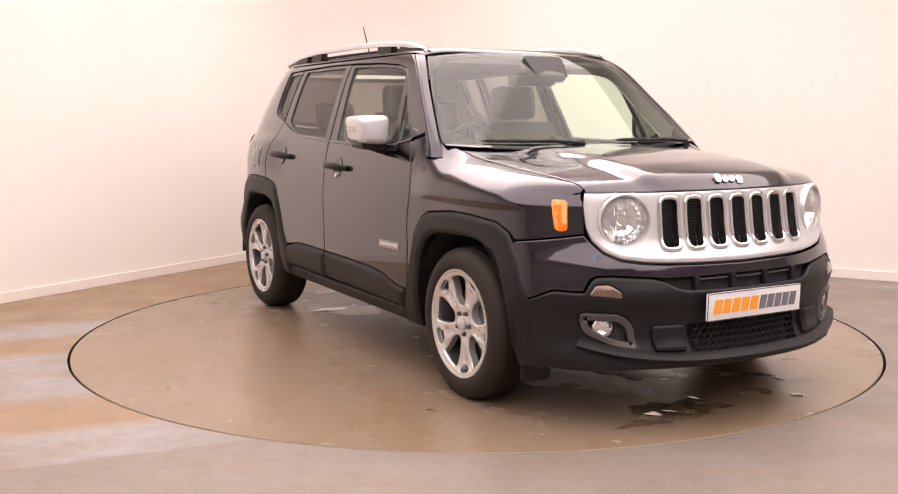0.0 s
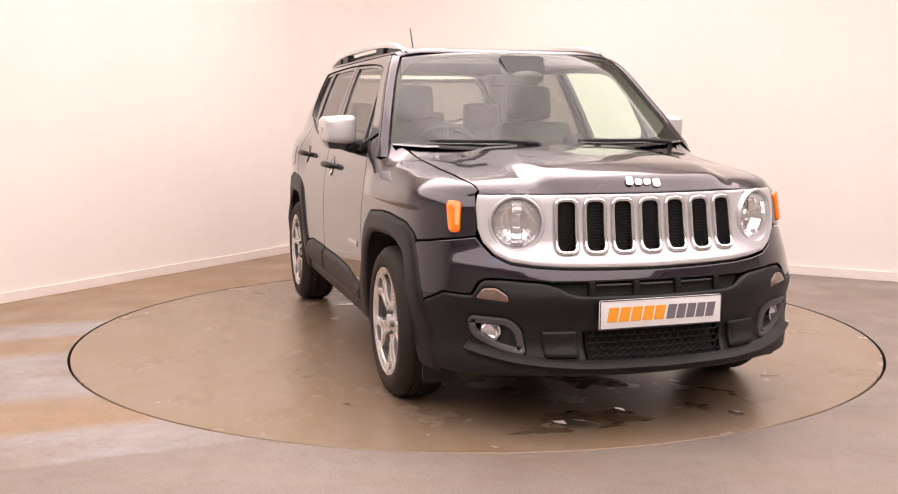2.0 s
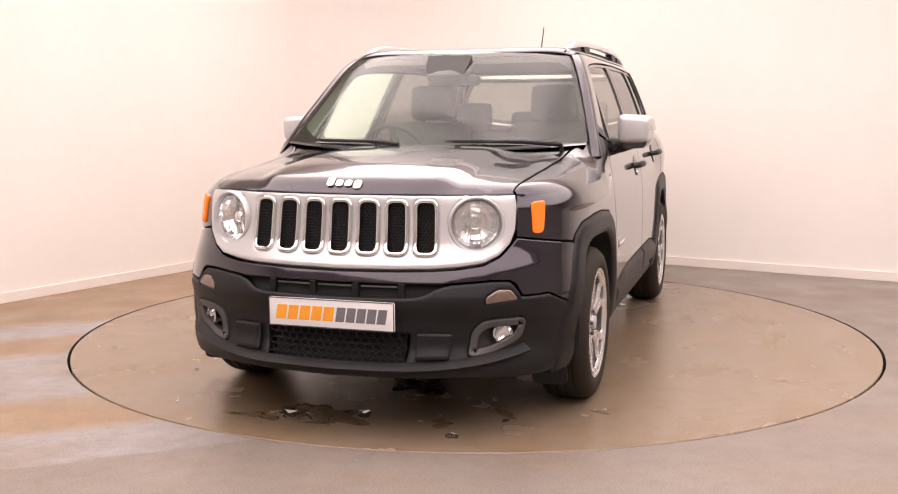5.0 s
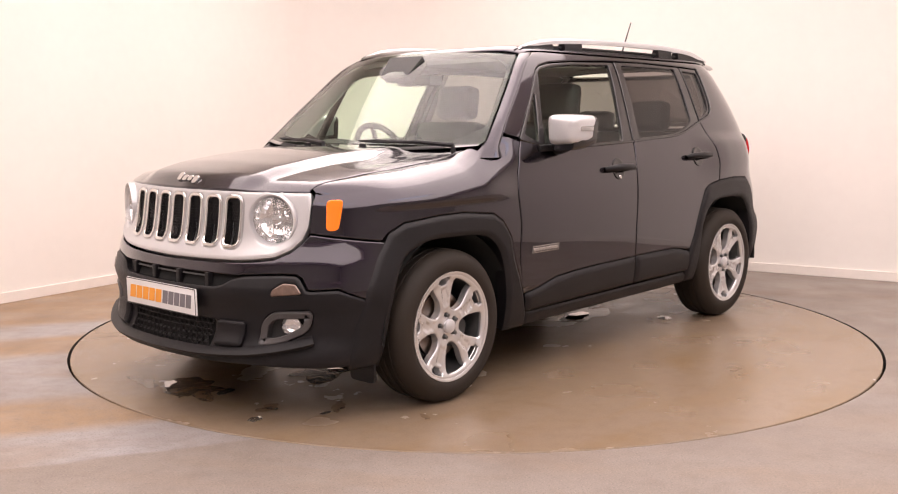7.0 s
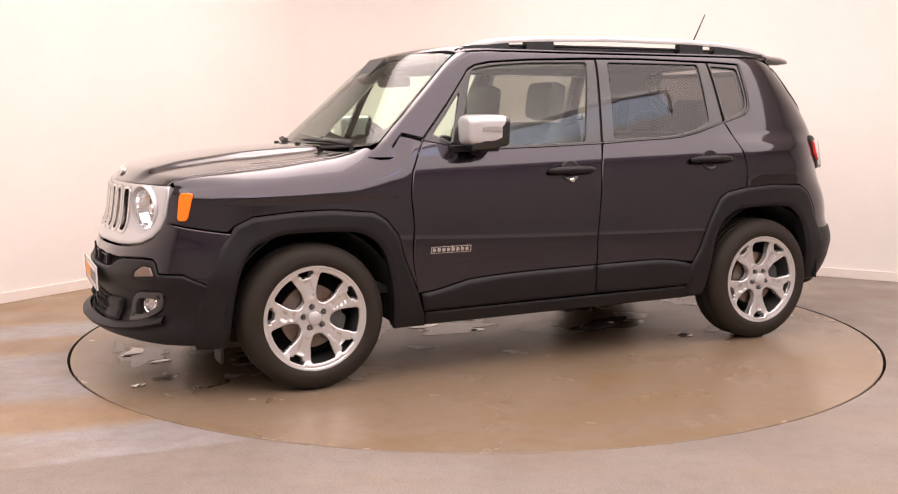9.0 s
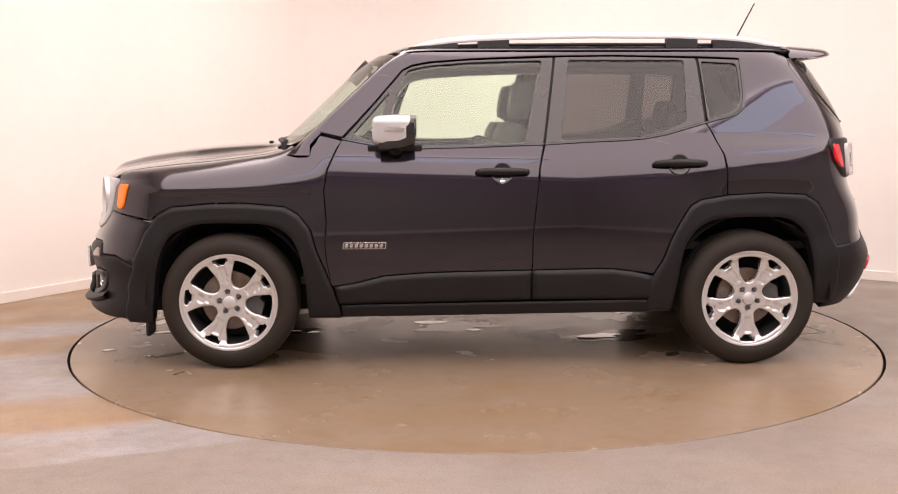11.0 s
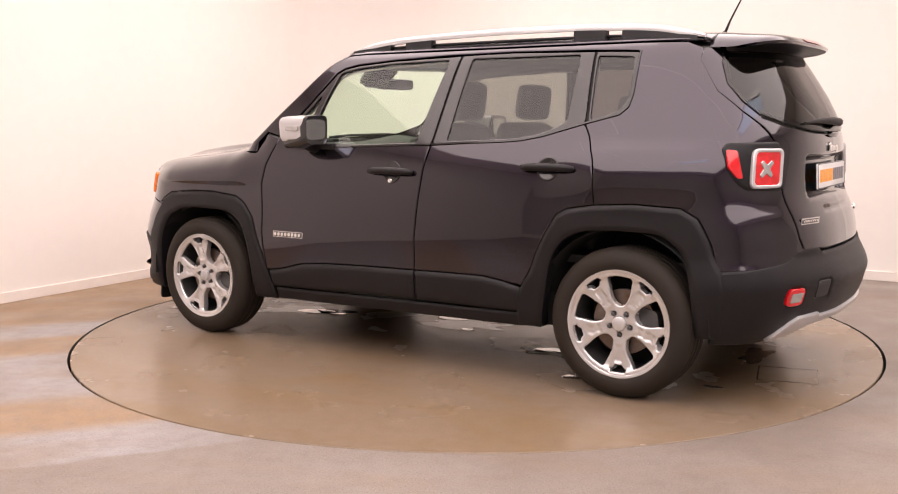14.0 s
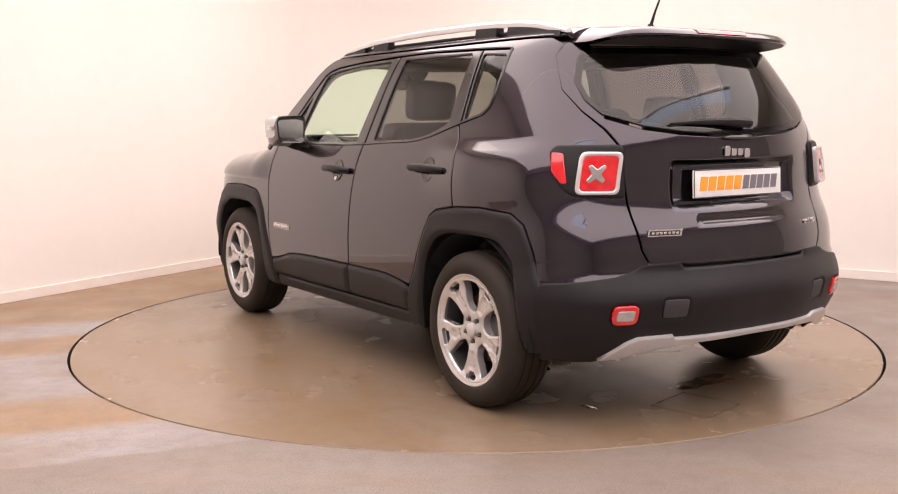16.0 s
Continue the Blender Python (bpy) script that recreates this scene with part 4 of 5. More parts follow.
# ---- bonnet ----
HOOD_C = table([(2.05, .955), (1.97, .992), (1.9, 1.015), (1.79, 1.043), (1.6, 1.070), (1.45, 1.085), (1.28, 1.095), (1.1, 1.102), (.9, 1.106)])


def hood(x, y):
    e, c = SHOULDER(x) + .002, HOOD_C(x)
    s = min(1.25, abs(y) / HOOD_EDGE(x))
    z = e + (c - e) * (0.66 * (1 - s ** 2.2) + .34 * (1 - smooth(.44 + .10 * smooth(1.2, 1.9, x), .70, s)))
    # the shallow pressed fields beside the power bulge
    z -= .006 * smooth(.50, .60, s) * smooth(.93, .80, s) * smooth(1.02, 1.2, x) * smooth(1.62, 1.40, x)
    z = max(z, e + .004 * (1 - s))
    d = LEAD(min(.66, abs(y))) - x
    k = max(0.0, 1 - d / .085)
    return Vector((x, y, z - (z - .936) * k ** 2.2))


lead = [(LEAD(abs(y)) - .001, y) for y in np.linspace(-.655, .655, 31)]
rear = [(1.060 - .135 * (y / .69) ** 2, y) for y in np.linspace(.70, -.70, 21)]
hood_sides = [(x, HOOD_EDGE(x)) for x in np.linspace(1.86, .97, 10)]
bonnet = panel("bonnet", lead + hood_sides + rear + [(x, -y) for x, y in hood_sides[::-1]], hood, PAINT, car, "dark graphite bonnet with raised centre", turn=1, step=.022, gap=.003)[0]
for y in (-.20, .20):
    bm = bmesh.new()
    p = hood(1.16, y)
    add_box(bm, (p.x - .016, y - .012, p.z - .002), (p.x + .008, y + .012, p.z + .010), .004)
    part("washer_jet", bm, PLASTIC, bonnet)


def strokes(name, boxes, depth, mats, parent, m, label=""):
    """Raised bars: rectangles (x0, x1, y0, y1) with slanted uprights."""
    bm = bmesh.new()
    for x0, x1, y0, y1 in boxes:
        add_prism(bm, [(x0, y0), (x1, y0), (x1 + (y1 - y0) * .12, y1), (x0 + (y1 - y0) * .12, y1)] if x1 - x0 > .1 else rounded([(x0, y0), (x1, y0), (x1 + (y1 - y0) * .12, y1), (x0 + (y1 - y0) * .12, y1)], min(x1 - x0, y1 - y0) * .35), depth, m=m, bevel=depth * .3)
    return part(name, bm, mats, parent, label, smooth=False)


def facing(p, n, up=(0, 0, 1)):
    """A frame at p: z along n, y as near up as can be."""
    z = Vector(n).normalized()
    x = Vector(up).cross(z).normalized()
    y = z.cross(x)
    return Matrix.Translation(p) @ Matrix((x, y, z)).transposed().to_4x4()


EMBLEM = [(-.080, -.050, -.016, .024), (-.042, -.012, -.016, .012), (-.004, .026, -.016, .012), (.034, .066, -.026, .012)]
strokes("emblem", EMBLEM, .006, CHROME, bonnet, facing(hood(1.985, 0) + Vector((.004, 0, .0)), (.80, 0, .60)), "chrome maker's emblem bars")

# ---- roof ----
ROOF_C = table([(.62, 1.570), (.45, 1.590), (.3, 1.603), (0, 1.616), (-.6, 1.621), (-1.2, 1.617), (-1.6, 1.603)])
EDGE_Y = table([(x, skin_plain(us(x, 1.5), 1.560).y) for x in np.linspace(-1.55, .6, 30)])


def screen_side(z):
    return .868 - (z - 1.16) * 1.06 - (max(0, z - 1.47) ** 2) * 4.0


def screen_y(z):
    return WIDTH(z) - .040


def screen(y, z):
    return Vector((screen_side(z) + .012 + .165 * (1 - min(1.2, abs(y) / screen_y(z)) ** 2), y, z))


SCREEN_TOP = table([(0, 1.566), (.3, 1.564), (.5, 1.554), (.60, 1.540)])
SCREEN_FRONT = table([(y, screen(y, SCREEN_TOP(y)).x - .012) for y in np.linspace(0, .60, 25)])


def roof(x, y):
    s = min(1.1, abs(y) / EDGE_Y(x))
    e = 1.566 - .022 * smooth(.25, .60, x)
    front = SCREEN_FRONT(min(.60, abs(y)))
    return Vector((x, y, e + (ROOF_C(x) - e) * (1 - s ** 9.0) - .020 * max(0.0, 1 - (front - x) / .07) ** 2))


top = [(y, SCREEN_TOP(abs(y))) for y in np.linspace(.585, -.585, 25)]
roof_front = [(screen(y, SCREEN_TOP(abs(y))).x - .012, y) for y in np.linspace(-.60, .60, 25)]
roof_outline = roof_front + [(x, EDGE_Y(x) - .001) for x in np.linspace(.33, -1.56, 22)] + [(x, -EDGE_Y(x) + .001) for x in np.linspace(-1.56, .33, 22)]
panel("roof", roof_outline, roof, PAINT, car, "dark graphite roof panel", turn=1, step=.025, gap=.002)
panel("headlining", roof_outline, roof, LINING, car, "pale grey headlining", turn=1, step=.08, offset=-.045, gap=.01)

# windscreen with its black printed border, and the pillars that carry it
low = [(y, 1.078 + .026 * (abs(y) / .72) ** 2) for y in np.linspace(-.735, .735, 25)]
sides_l = [(screen_y(z) - .006, z) for z in np.linspace(1.115, 1.50, 9)]
screen_outline = low + sides_l + top + [(-y, z) for y, z in sides_l[::-1]]
edge_r = [(screen_y(z) - .034, z) for z in np.linspace(1.19, 1.47, 8)]
top_r = [(y, SCREEN_TOP(y) - .034) for y in np.linspace(.52, .16, 8)]
low_r_ = [(y, 1.112 + .026 * (y / .72) ** 2) for y in np.linspace(0, .60, 9)]
right_half = low_r_ + edge_r + top_r + [(.125, 1.515), (.105, 1.43)]
pane_in = rounded(right_half + [(-y, z) for y, z in right_half[:0:-1]], .035, 4)
ws = panel("windscreen", screen_outline, screen, SCREEN, car, "green tinted windscreen with dark printed border", turn=1, step=.05, drop=0, depth=.004, gap=.004)[0]
ws.visible_shadow = False
panel("printed_border", screen_outline, screen, FRIT, ws, "dark printed glass border", turn=1, holes=[pane_in], step=.06, offset=-.004, drop=0, depth=.001, gap=.004, m=None)
for sy in (1, -1):
    bm = bmesh.new()
    rows = []
    for z in np.linspace(1.05, 1.552, 21):
        e = skin_plain(us(float(np.interp(z, [1.10, 1.16, 1.235, 1.345, 1.455, 1.515, 1.556], [.90, .84, .77, .65, .54, .47, .385])), min(z, 1.5)), z)
        g = screen(screen_y(min(z, 1.545)) * .998, min(z, 1.545))
        a, b = Vector((e.x + .001, e.y - .001, z)), Vector((g.x, g.y, g.z))
        mid = (a + b) / 2 + Vector((.010, .004, 0))
        rows.append([bm.verts.new((p.x, p.y * sy, p.z)) for p in (a + Vector((-.02, -.006, 0)), a, a.lerp(mid, .6) + Vector((.004, .002, 0)), mid, mid.lerp(b, .6), b, b + Vector((-.03, -.015, 0)))])
    for a, b in zip(rows, rows[1:]):
        for k in range(6):
            bm.faces.new((a[k], a[k + 1], b[k + 1], b[k]) if sy > 0 else (b[k], b[k + 1], a[k + 1], a[k]))
    part("windscreen_pillar", bm, PAINT, car, m=OFF, angle=60)
bm = bmesh.new()
rows = []
for y in np.linspace(-.76, .76, 31):
    xr = 1.060 - .135 * (min(.70, abs(y)) / .69) ** 2
    g = screen(min(abs(y), .74) * (1 if y > 0 else -1), 1.090 + .026 * (abs(y) / .72) ** 2)
    rows.append([bm.verts.new(p) for p in ((xr + .03, y, 1.045), (xr - .012, y, 1.066), (xr - .05, y, 1.068 + .012 * abs(y)), (g.x + .03, y, 1.070 + .03 * (abs(y) / .72) ** 2), (g.x + .006, y, g.z - .004), (g.x - .06, y, g.z - .02))])
for a, b in zip(rows, rows[1:]):
    for k in range(5):
        bm.faces.new((a[k], a[k + 1], b[k + 1], b[k])).material_index = 1 if abs(a[0].co.y) > .56 else 0
part("cowl", bm, [PLASTIC, PAINT], car, "black plastic cowl below the windscreen", m=OFF, angle=60)


def wiper(y0, y1, z1, name="wiper"):
    w = new(name)
    w.parent, w.matrix_basis = car, OFF
    w["label"] = "black windscreen wiper at rest"
    a = Vector((screen(y0, 1.10).x + .035, y0, 1.105))
    b = screen(y1, z1) + Vector((.022, 0, .012))
    bm = bmesh.new()
    add_tube(bm, [a + Vector((0, 0, -.03)), a, a.lerp(b, .35) + Vector((.012, 0, .012)), a.lerp(b, .62) + Vector((.006, 0, .008))], [.014, .012, .008, .006], 8)
    part("wiper_arm", bm, PLASTIC, w)
    bm = bmesh.new()
    n = 8
    d = (b - a).normalized()
    s, e = a.lerp(b, .10), b
    pts = []
    for k in range(n + 1):
        p = s.lerp(e, k / n)
        q = screen(p.y, p.z)
        pts.append(Vector((q.x + .012, p.y, p.z + .010)))
    add_tube(bm, pts, [.004] + [.008] * (n - 1) + [.004], 6)
    part("wiper_blade", bm, RUBBER, w)


wiper(.66, .12, 1.098)
wiper(-.10, -.60, 1.100)

# ---- tail ----
def mirrored_rear(loop):
    return [(-2 * LR - u, z) for u, z in loop][::-1]


def gate_skin(u, v):
    p = skin_plain(u, v)
    k = smooth(.37, .33, abs(p.y)) * smooth(.868, .900, v) * smooth(1.062, 1.045, v)
    g = smooth(.27, .22, abs(p.y)) * smooth(.812, .820, v) * smooth(.834, .826, v)
    return p + Vector((.034 * k + .02 * g, 0, 0))


GLASS_H = [(.532, 1.512), (.582, 1.462), (.630, 1.37), (.632, 1.295), (.598, 1.238), (.46, 1.192), (.3, 1.170), (.15, 1.162), (0, 1.160)]
gl = [(ur(y, z), z) for y, z in GLASS_H]
low_gate = [(ur(y, z), z) for y, z in [(0, .655), (.3, .655), (.36, .66)]]
lg = gate_edge[:7]
gate_half = [(u + .0, z) for u, z in lg[:6]]
glass_low = [(ur(y, z - .006), z - .006) for y, z in GLASS_H[3:]]
half = [(low_gate[0])] + low_gate[1:] + gate_half + glass_low
tailgate_outline = half + mirrored_rear(half)[1:-1]
tailgate = panel("tailgate", tailgate_outline, gate_skin, PAINT, car, "dark graphite tailgate with number plate recess", step=.02, gap=.003)[0]
rear_glass = gl + mirrored_rear(gl)[1:]
rg = panel("rear_window", rear_glass, skin_plain, PRIVACY, tailgate, "dark tinted rear window", offset=.006, step=.06, drop=.002, depth=.004, gap=.0, m=None)[0]
rg.visible_shadow = False
panel("window_border", rear_glass, skin_plain, FRIT, rg, holes=[inset(rear_glass, .028)], offset=-.004, step=.06, drop=0, depth=.001, m=None)
gate_bridge = [(ur(y, z), z) for y, z in [(.607, 1.191), (.654, 1.257), (.670, 1.34), (.622, 1.48), (.576, 1.53), (.510, 1.527), (.514, 1.505), (.564, 1.455), (.612, 1.367), (.614, 1.300), (.584, 1.246)]]
panel("gate_frame", gate_bridge, skin_plain, PAINT, car, mirror=True, step=.03, gap=.001, lip=.003)
# rear wiper
wp = new("rear_wiper")
wp.parent, wp["label"] = tailgate, "black rear window wiper"
p0, p1 = skin_plain(ur(-.03, 1.20), 1.20), skin_plain(ur(.36, 1.205), 1.205)
bm = bmesh.new()
add_tube(bm, [p0 + Vector((.0, 0, 0)), p0 + Vector((-.035, 0, .004)), p0.lerp(p1, .25) + Vector((-.04, 0, .010)), p0.lerp(p1, .6) + Vector((-.03, 0, .008)), p1 + Vector((-.02, 0, 0))], [.016, .020, .017, .012, .004], 8)
part("wiper_arm", bm, PLASTIC, wp)
bm = bmesh.new()
add_tube(bm, [p0.lerp(p1, k) + Vector((-.012, 0, -.006)) for k in (.12, .5, .98)], .006, 6)
part("wiper_blade", bm, RUBBER, wp)
bm = bmesh.new()
hp = skin_plain(ur(.02, 1.148), 1.148)
add_tube(bm, [(skin_plain(ur(y, 1.148), 1.148) + Vector((-.008, 0, 0))) for y in np.linspace(-.10, .10, 6)], [.004, .010, .012, .012, .010, .004], 8)
part("gate_handle", bm, GLOSSBLACK, tailgate)
strokes("emblem", EMBLEM, .006, CHROME, tailgate, facing(skin_plain(ur(0.02, 1.09), 1.09) + Vector((-.001, 0, 0)), (-1, 0, .1)), "chrome maker's emblem bars")
badge = facing(skin_plain(ur(.43, .785), .785), (-.95, .25, 0))
strokes("badge", [(-.075, .075, -.014, .014)], .004, CHROME, tailgate, badge, "small chrome framed badge")
strokes("badge_field", [(-.068, .066, -.009, .009)], .0055, GLOSSBLACK, tailgate, badge)
strokes("badge_relief", [(-.06 + i * .018, -.047 + i * .018, -.005, .005) for i in range(7)], .007, CHROME, tailgate, badge)


def lettering(text, size, depth, mat, parent, m, name="lettering", label=""):
    """Raised letters in the built-in font."""
    cu = bpy.data.curves.new(name, "FONT")
    cu.body, cu.size, cu.extrude, cu.align_x, cu.align_y = text, size, depth, "CENTER", "CENTER"
    tmp = bpy.data.objects.new(name, cu)
    scene.collection.objects.link(tmp)
    me = bpy.data.meshes.new_from_object(tmp.evaluated_get(bpy.context.evaluated_depsgraph_get()))
    bpy.data.objects.remove(tmp)
    me.transform(m)
    me.materials.clear()
    me.materials.append(mat)
    ob = new(name, me)
    ob.parent = parent
    if label:
        ob["label"] = label
    return ob


lettering("LIMITED", .030, .003, CHROME, tailgate, facing(skin_plain(ur(-.44, .785), .785) + Vector((-.004, -.001, 0)), (-.95, -.25, 0)), "grade_lettering", "small chrome grade lettering")


def plate(m, parent):
    """A show plate: white, framed, with an orange and a grey word drawn as bars."""
    pl = new("number_plate")
    pl.parent, pl.matrix_basis = parent, m
    pl["label"] = "white show plate with orange and grey bars"
    bm = bmesh.new()
    add_prism(bm, rounded([(-.262, -.0565), (.262, -.0565), (.262, .0565), (-.262, .0565)], .008), .008, bevel=.002)
    part("plate_board", bm, PLATE, pl)
    bm = bmesh.new()
    for x0, x1, y0, y1 in ((-.2615, .2615, -.056, -.0525), (-.2615, .2615, .0525, .056), (-.2615, -.258, -.0525, .0525), (.258, .2615, -.0525, .0525)):
        add_box(bm, (x0, y0, .0078), (x1, y1, .0092))
    part("plate_edge", bm, ALLOYDARK, pl, smooth=False)

    def word(x0, w, mat, name, n):
        step = w / n
        for k in range(n):
            a = x0 + k * step
            b = a + step * .84
            h = .028
            bm = bmesh.new()
            add_prism(bm, [(a, -h), (b, -h), (b + .010, h), (a + .010, h)], .0095)
            part(name, bm, mat, pl, smooth=False)

    word(-.232, .248, PRINT_ORANGE, "orange_bar", 5)
    word(.020, .212, PRINT_GREY, "grey_bar", 5)
    return pl


plate(OFF @ facing(Vector((2.150, 0, .485)), (1, 0, -.02)), car)
plate(OFF @ facing(Vector((-1.949, 0, .965)), (-1, 0, .05)), car)

# tail lamps
tu, tz = ur(.652, 1.01), 1.012
for sy in (1, -1):
    fl = (lambda l: l) if sy > 0 else mirrored_rear
    house = rounded([(ur(.552, 1.11), 1.125), (ur(.55, .93), .918), (tu + .10, .925), (tu + .16, .985), (us(-1.685, 1.1), 1.10), (us(-1.70, 1.12), 1.122)], [.03, .03, .04, .05, .03, .03])
    tl = panel("tail_light", fl(house), skin_plain, PLASTIC, car, "square red tail lamp with silver frame and cross", offset=.014, gap=0, lip=.012, drop=.012, depth=.03, step=.03, edge=.015)[0]
    sq = [(tu - .086, tz - .080), (tu + .083, tz - .080), (tu + .086, tz + .082), (tu - .084, tz + .082)]
    ins = [(tu - .070, tz - .066), (tu + .068, tz - .066), (tu + .070, tz + .068), (tu - .068, tz + .068)]
    panel("lamp_frame", fl(rounded(sq, .028, 6)), skin_plain, SILVER, tl, "satin silver lamp frame", holes=[fl(rounded(ins, .020, 6))], offset=.034, gap=0, lip=.006, drop=.006, depth=.03, step=.03, edge=.012, m=None)
    panel("red_lens", fl(rounded(ins, .020, 6)), skin_plain, RED, tl, "red lens", offset=.026, gap=-.002, lip=.004, drop=.0, depth=.01, step=.03, m=None)
    fb = tu + .012 if sy > 0 else -2 * LR - tu - .012
    arm = lambda a: [(fb + (.043 * math.cos(t) + w * .008 * -math.sin(t)) * 1, tz + .043 * math.sin(t) + w * .008 * math.cos(t)) for t, w in ((a, -1), (a, 1))]
    cross = []
    for a in (.785, 2.356, 3.927, 5.498):
        e = arm(a)
        cross += [e[0], e[1], (fb + .017 * math.cos(a + .785), tz + .017 * math.sin(a + .785))]
    panel("lamp_cross", rounded(cross, .006, 3), skin_plain, CLEARLENS, tl, "clear cross in the lens", offset=.033, gap=0, lip=.004, drop=.004, depth=.01, step=.03, edge=.01, m=None)
    ref = [(us(-1.70, 1.09), 1.090), (us(-1.738, 1.09), 1.088), (us(-1.765, 1.0), .975), (us(-1.748, 1.0), .975), (us(-1.715, 1.02), 1.02)]
    panel("red_reflector", fl(rounded(ref, .010)), skin_plain, RED, tl, "red side reflector", offset=.020, gap=0, lip=.004, drop=.004, depth=.012, step=.03, edge=.012, m=None)

# rear bumper with fog lamps, vents and silver skid plate
RB_TOP = [(.76, .618), (.64, .634), (.585, .648), (.545, .668), (.50, .676), (.375, .676), (.352, .650), (.2, .648), (0, .648)]
rt = [(us(-1.665, .55), .55), (us(-1.725, .595), .598)] + [(ur(y, z), z) for y, z in RB_TOP]
rl = [(ur(y, z), z) for y, z in [(0, .362), (.3, .358), (.44, .348), (.58, .305), (.66, .268)]] + [(us(-1.665, .27), .27)]
FOGR = rounded([(ur(.672, .49) , .447), (ur(.582, .49), .447), (ur(.582, .49), .517), (ur(.672, .49), .517)], .024)
VENT = rounded([(ur(.475, .5), .462), (ur(.375, .5), .462), (ur(.375, .5), .532), (ur(.475, .5), .532)], .012)
half = rt
rb_outline = half + [(-2 * LR - u, z) for u, z in half[-2::-1]] + [(-2 * LR - u, z) for u, z in rl[::-1]] + rl[1:]
rbump = panel("rear_bumper", rb_outline, skin_plain, PLASTIC, car, "black textured plastic rear bumper", holes=[FOGR, mirrored_rear(FOGR), VENT, mirrored_rear(VENT)], offset=.006, lip=.016, drop=.012, gap=.001, depth=.13, step=.03)[0]
for fl in ((lambda l: l), mirrored_rear):
    fg = panel("rear_fog_lamp", fl(FOGR), skin_plain, RED, rbump, "red framed rear fog lamp", offset=.014, gap=-.002, lip=.006, drop=.005, depth=.03, step=.03, edge=.01, m=None)[0]
    panel("clear_centre", fl(inset(FOGR, .014)), skin_plain, CLEARLENS, fg, offset=.017, gap=0, lip=.004, drop=.003, depth=.01, step=.02, edge=.01, m=None)
    panel("bumper_vent", fl(VENT), skin_plain, TRIM, rbump, offset=.002, gap=-.002, lip=.004, drop=.002, depth=.01, step=.03, m=None)
sk = [(ur(y, z), z) for y, z in [(.665, .300), (.60, .372), (.56, .392), (.42, .396), (.405, .382), (.2, .380), (0, .379)]]
sb = [(ur(y, z), z) for y, z in [(0, .358), (.3, .355), (.46, .346), (.60, .305)]]
panel("skid_plate", sk + [(-2 * LR - u, z) for u, z in sk[-2::-1]] + [(-2 * LR - u, z) for u, z in sb[::-1]] + sb[1:], skin_plain, SILVER, rbump, "silver skid plate strip", offset=.024, gap=0, lip=.006, drop=.006, depth=.03, step=.04, m=None)
for k in (0, 1):
    bm = bmesh.new()
    c = Vector((-1.93, -.40 - k * .085, .335))
    add_lathe(bm, [(.026, -.16), (.034, -.06), (.036, .0), (.034, .004), (.031, .0), (.030, -.10), (.001, -.10)], 24, m=Matrix.Translation(c) @ Matrix.Rotation(radians(-90), 4, "Y"))
    part("exhaust_pipe", bm, CHROME, car, "chrome exhaust tip", m=OFF)

# roof spoiler: it carries on the roof, turns down at the ends onto the rear pillars and ends in an upright lip
X0 = -1.552
FALL = table([(0, 0), (.5, .05), (.75, .12), (.88, .24), (.94, .48), (.975, .78), (1, 1)])
STEPS = (0, .2, .4, .6, .75, .85, .91, .95, .98, 1)
END_Z = table([(0, 1.530), (.5, 1.528), (1, 1.545)])


def spoiler_top(y, f):
    """y runs from -1 to 1 across the car, f from the roof to the tip."""
    s = abs(y)
    half_w = EDGE_Y(-1.55) + .006 - .045 * f * f
    tip = -1.858 + .07 * s ** 3 + .05 * s ** 14
    crown = ROOF_C(X0) + .002 - .018 * f - .030 * FALL(f)
    return Vector((X0 + (tip - X0) * f, y * half_w, crown - (crown - END_Z(f)) * s ** 9))


bm = bmesh.new()
rows = []
for y in [math.sin(a) for a in np.linspace(-math.pi / 2, math.pi / 2, 61)]:
    row = [spoiler_top(y, f) for f in STEPS]
    t = row[-1]
    inward = Vector((0, -.010 * y * abs(y) ** 6, 0))
    row += [t + Vector((.003, 0, -.008)), t + Vector((.010, 0, -.012)) + inward, t + Vector((.05, 0, -.016)) + inward, Vector((-1.66, t.y, t.z - .020)) + inward, Vector((X0 - .01, t.y, t.z - .028)) + inward]
    rows.append([bm.verts.new(p) for p in row])
for a, b in zip(rows, rows[1:]):
    for k in range(len(a) - 1):
        f = bm.faces.new((a[k], a[k + 1], b[k + 1], b[k]))
        f.material_index = 1 if k > 10 else 0
bm.faces.new(rows[0])
bm.faces.new(rows[-1][::-1])
spoiler = part("roof_spoiler", bm, [PAINT, PLASTIC], car, "dark graphite roof spoiler", m=OFF, angle=50)
bm = bmesh.new()
rows = [[bm.verts.new(spoiler_top(y, f) + Vector((-.001, 0, .003))) for f in (.88, .92, .96, .985)] for y in np.linspace(-.28, .28, 15)]
for a, b in zip(rows, rows[1:]):
    for k in range(3):
        bm.faces.new((a[k], a[k + 1], b[k + 1], b[k]))
part("brake_light", bm, RED, spoiler, "red high brake light strip", angle=70)

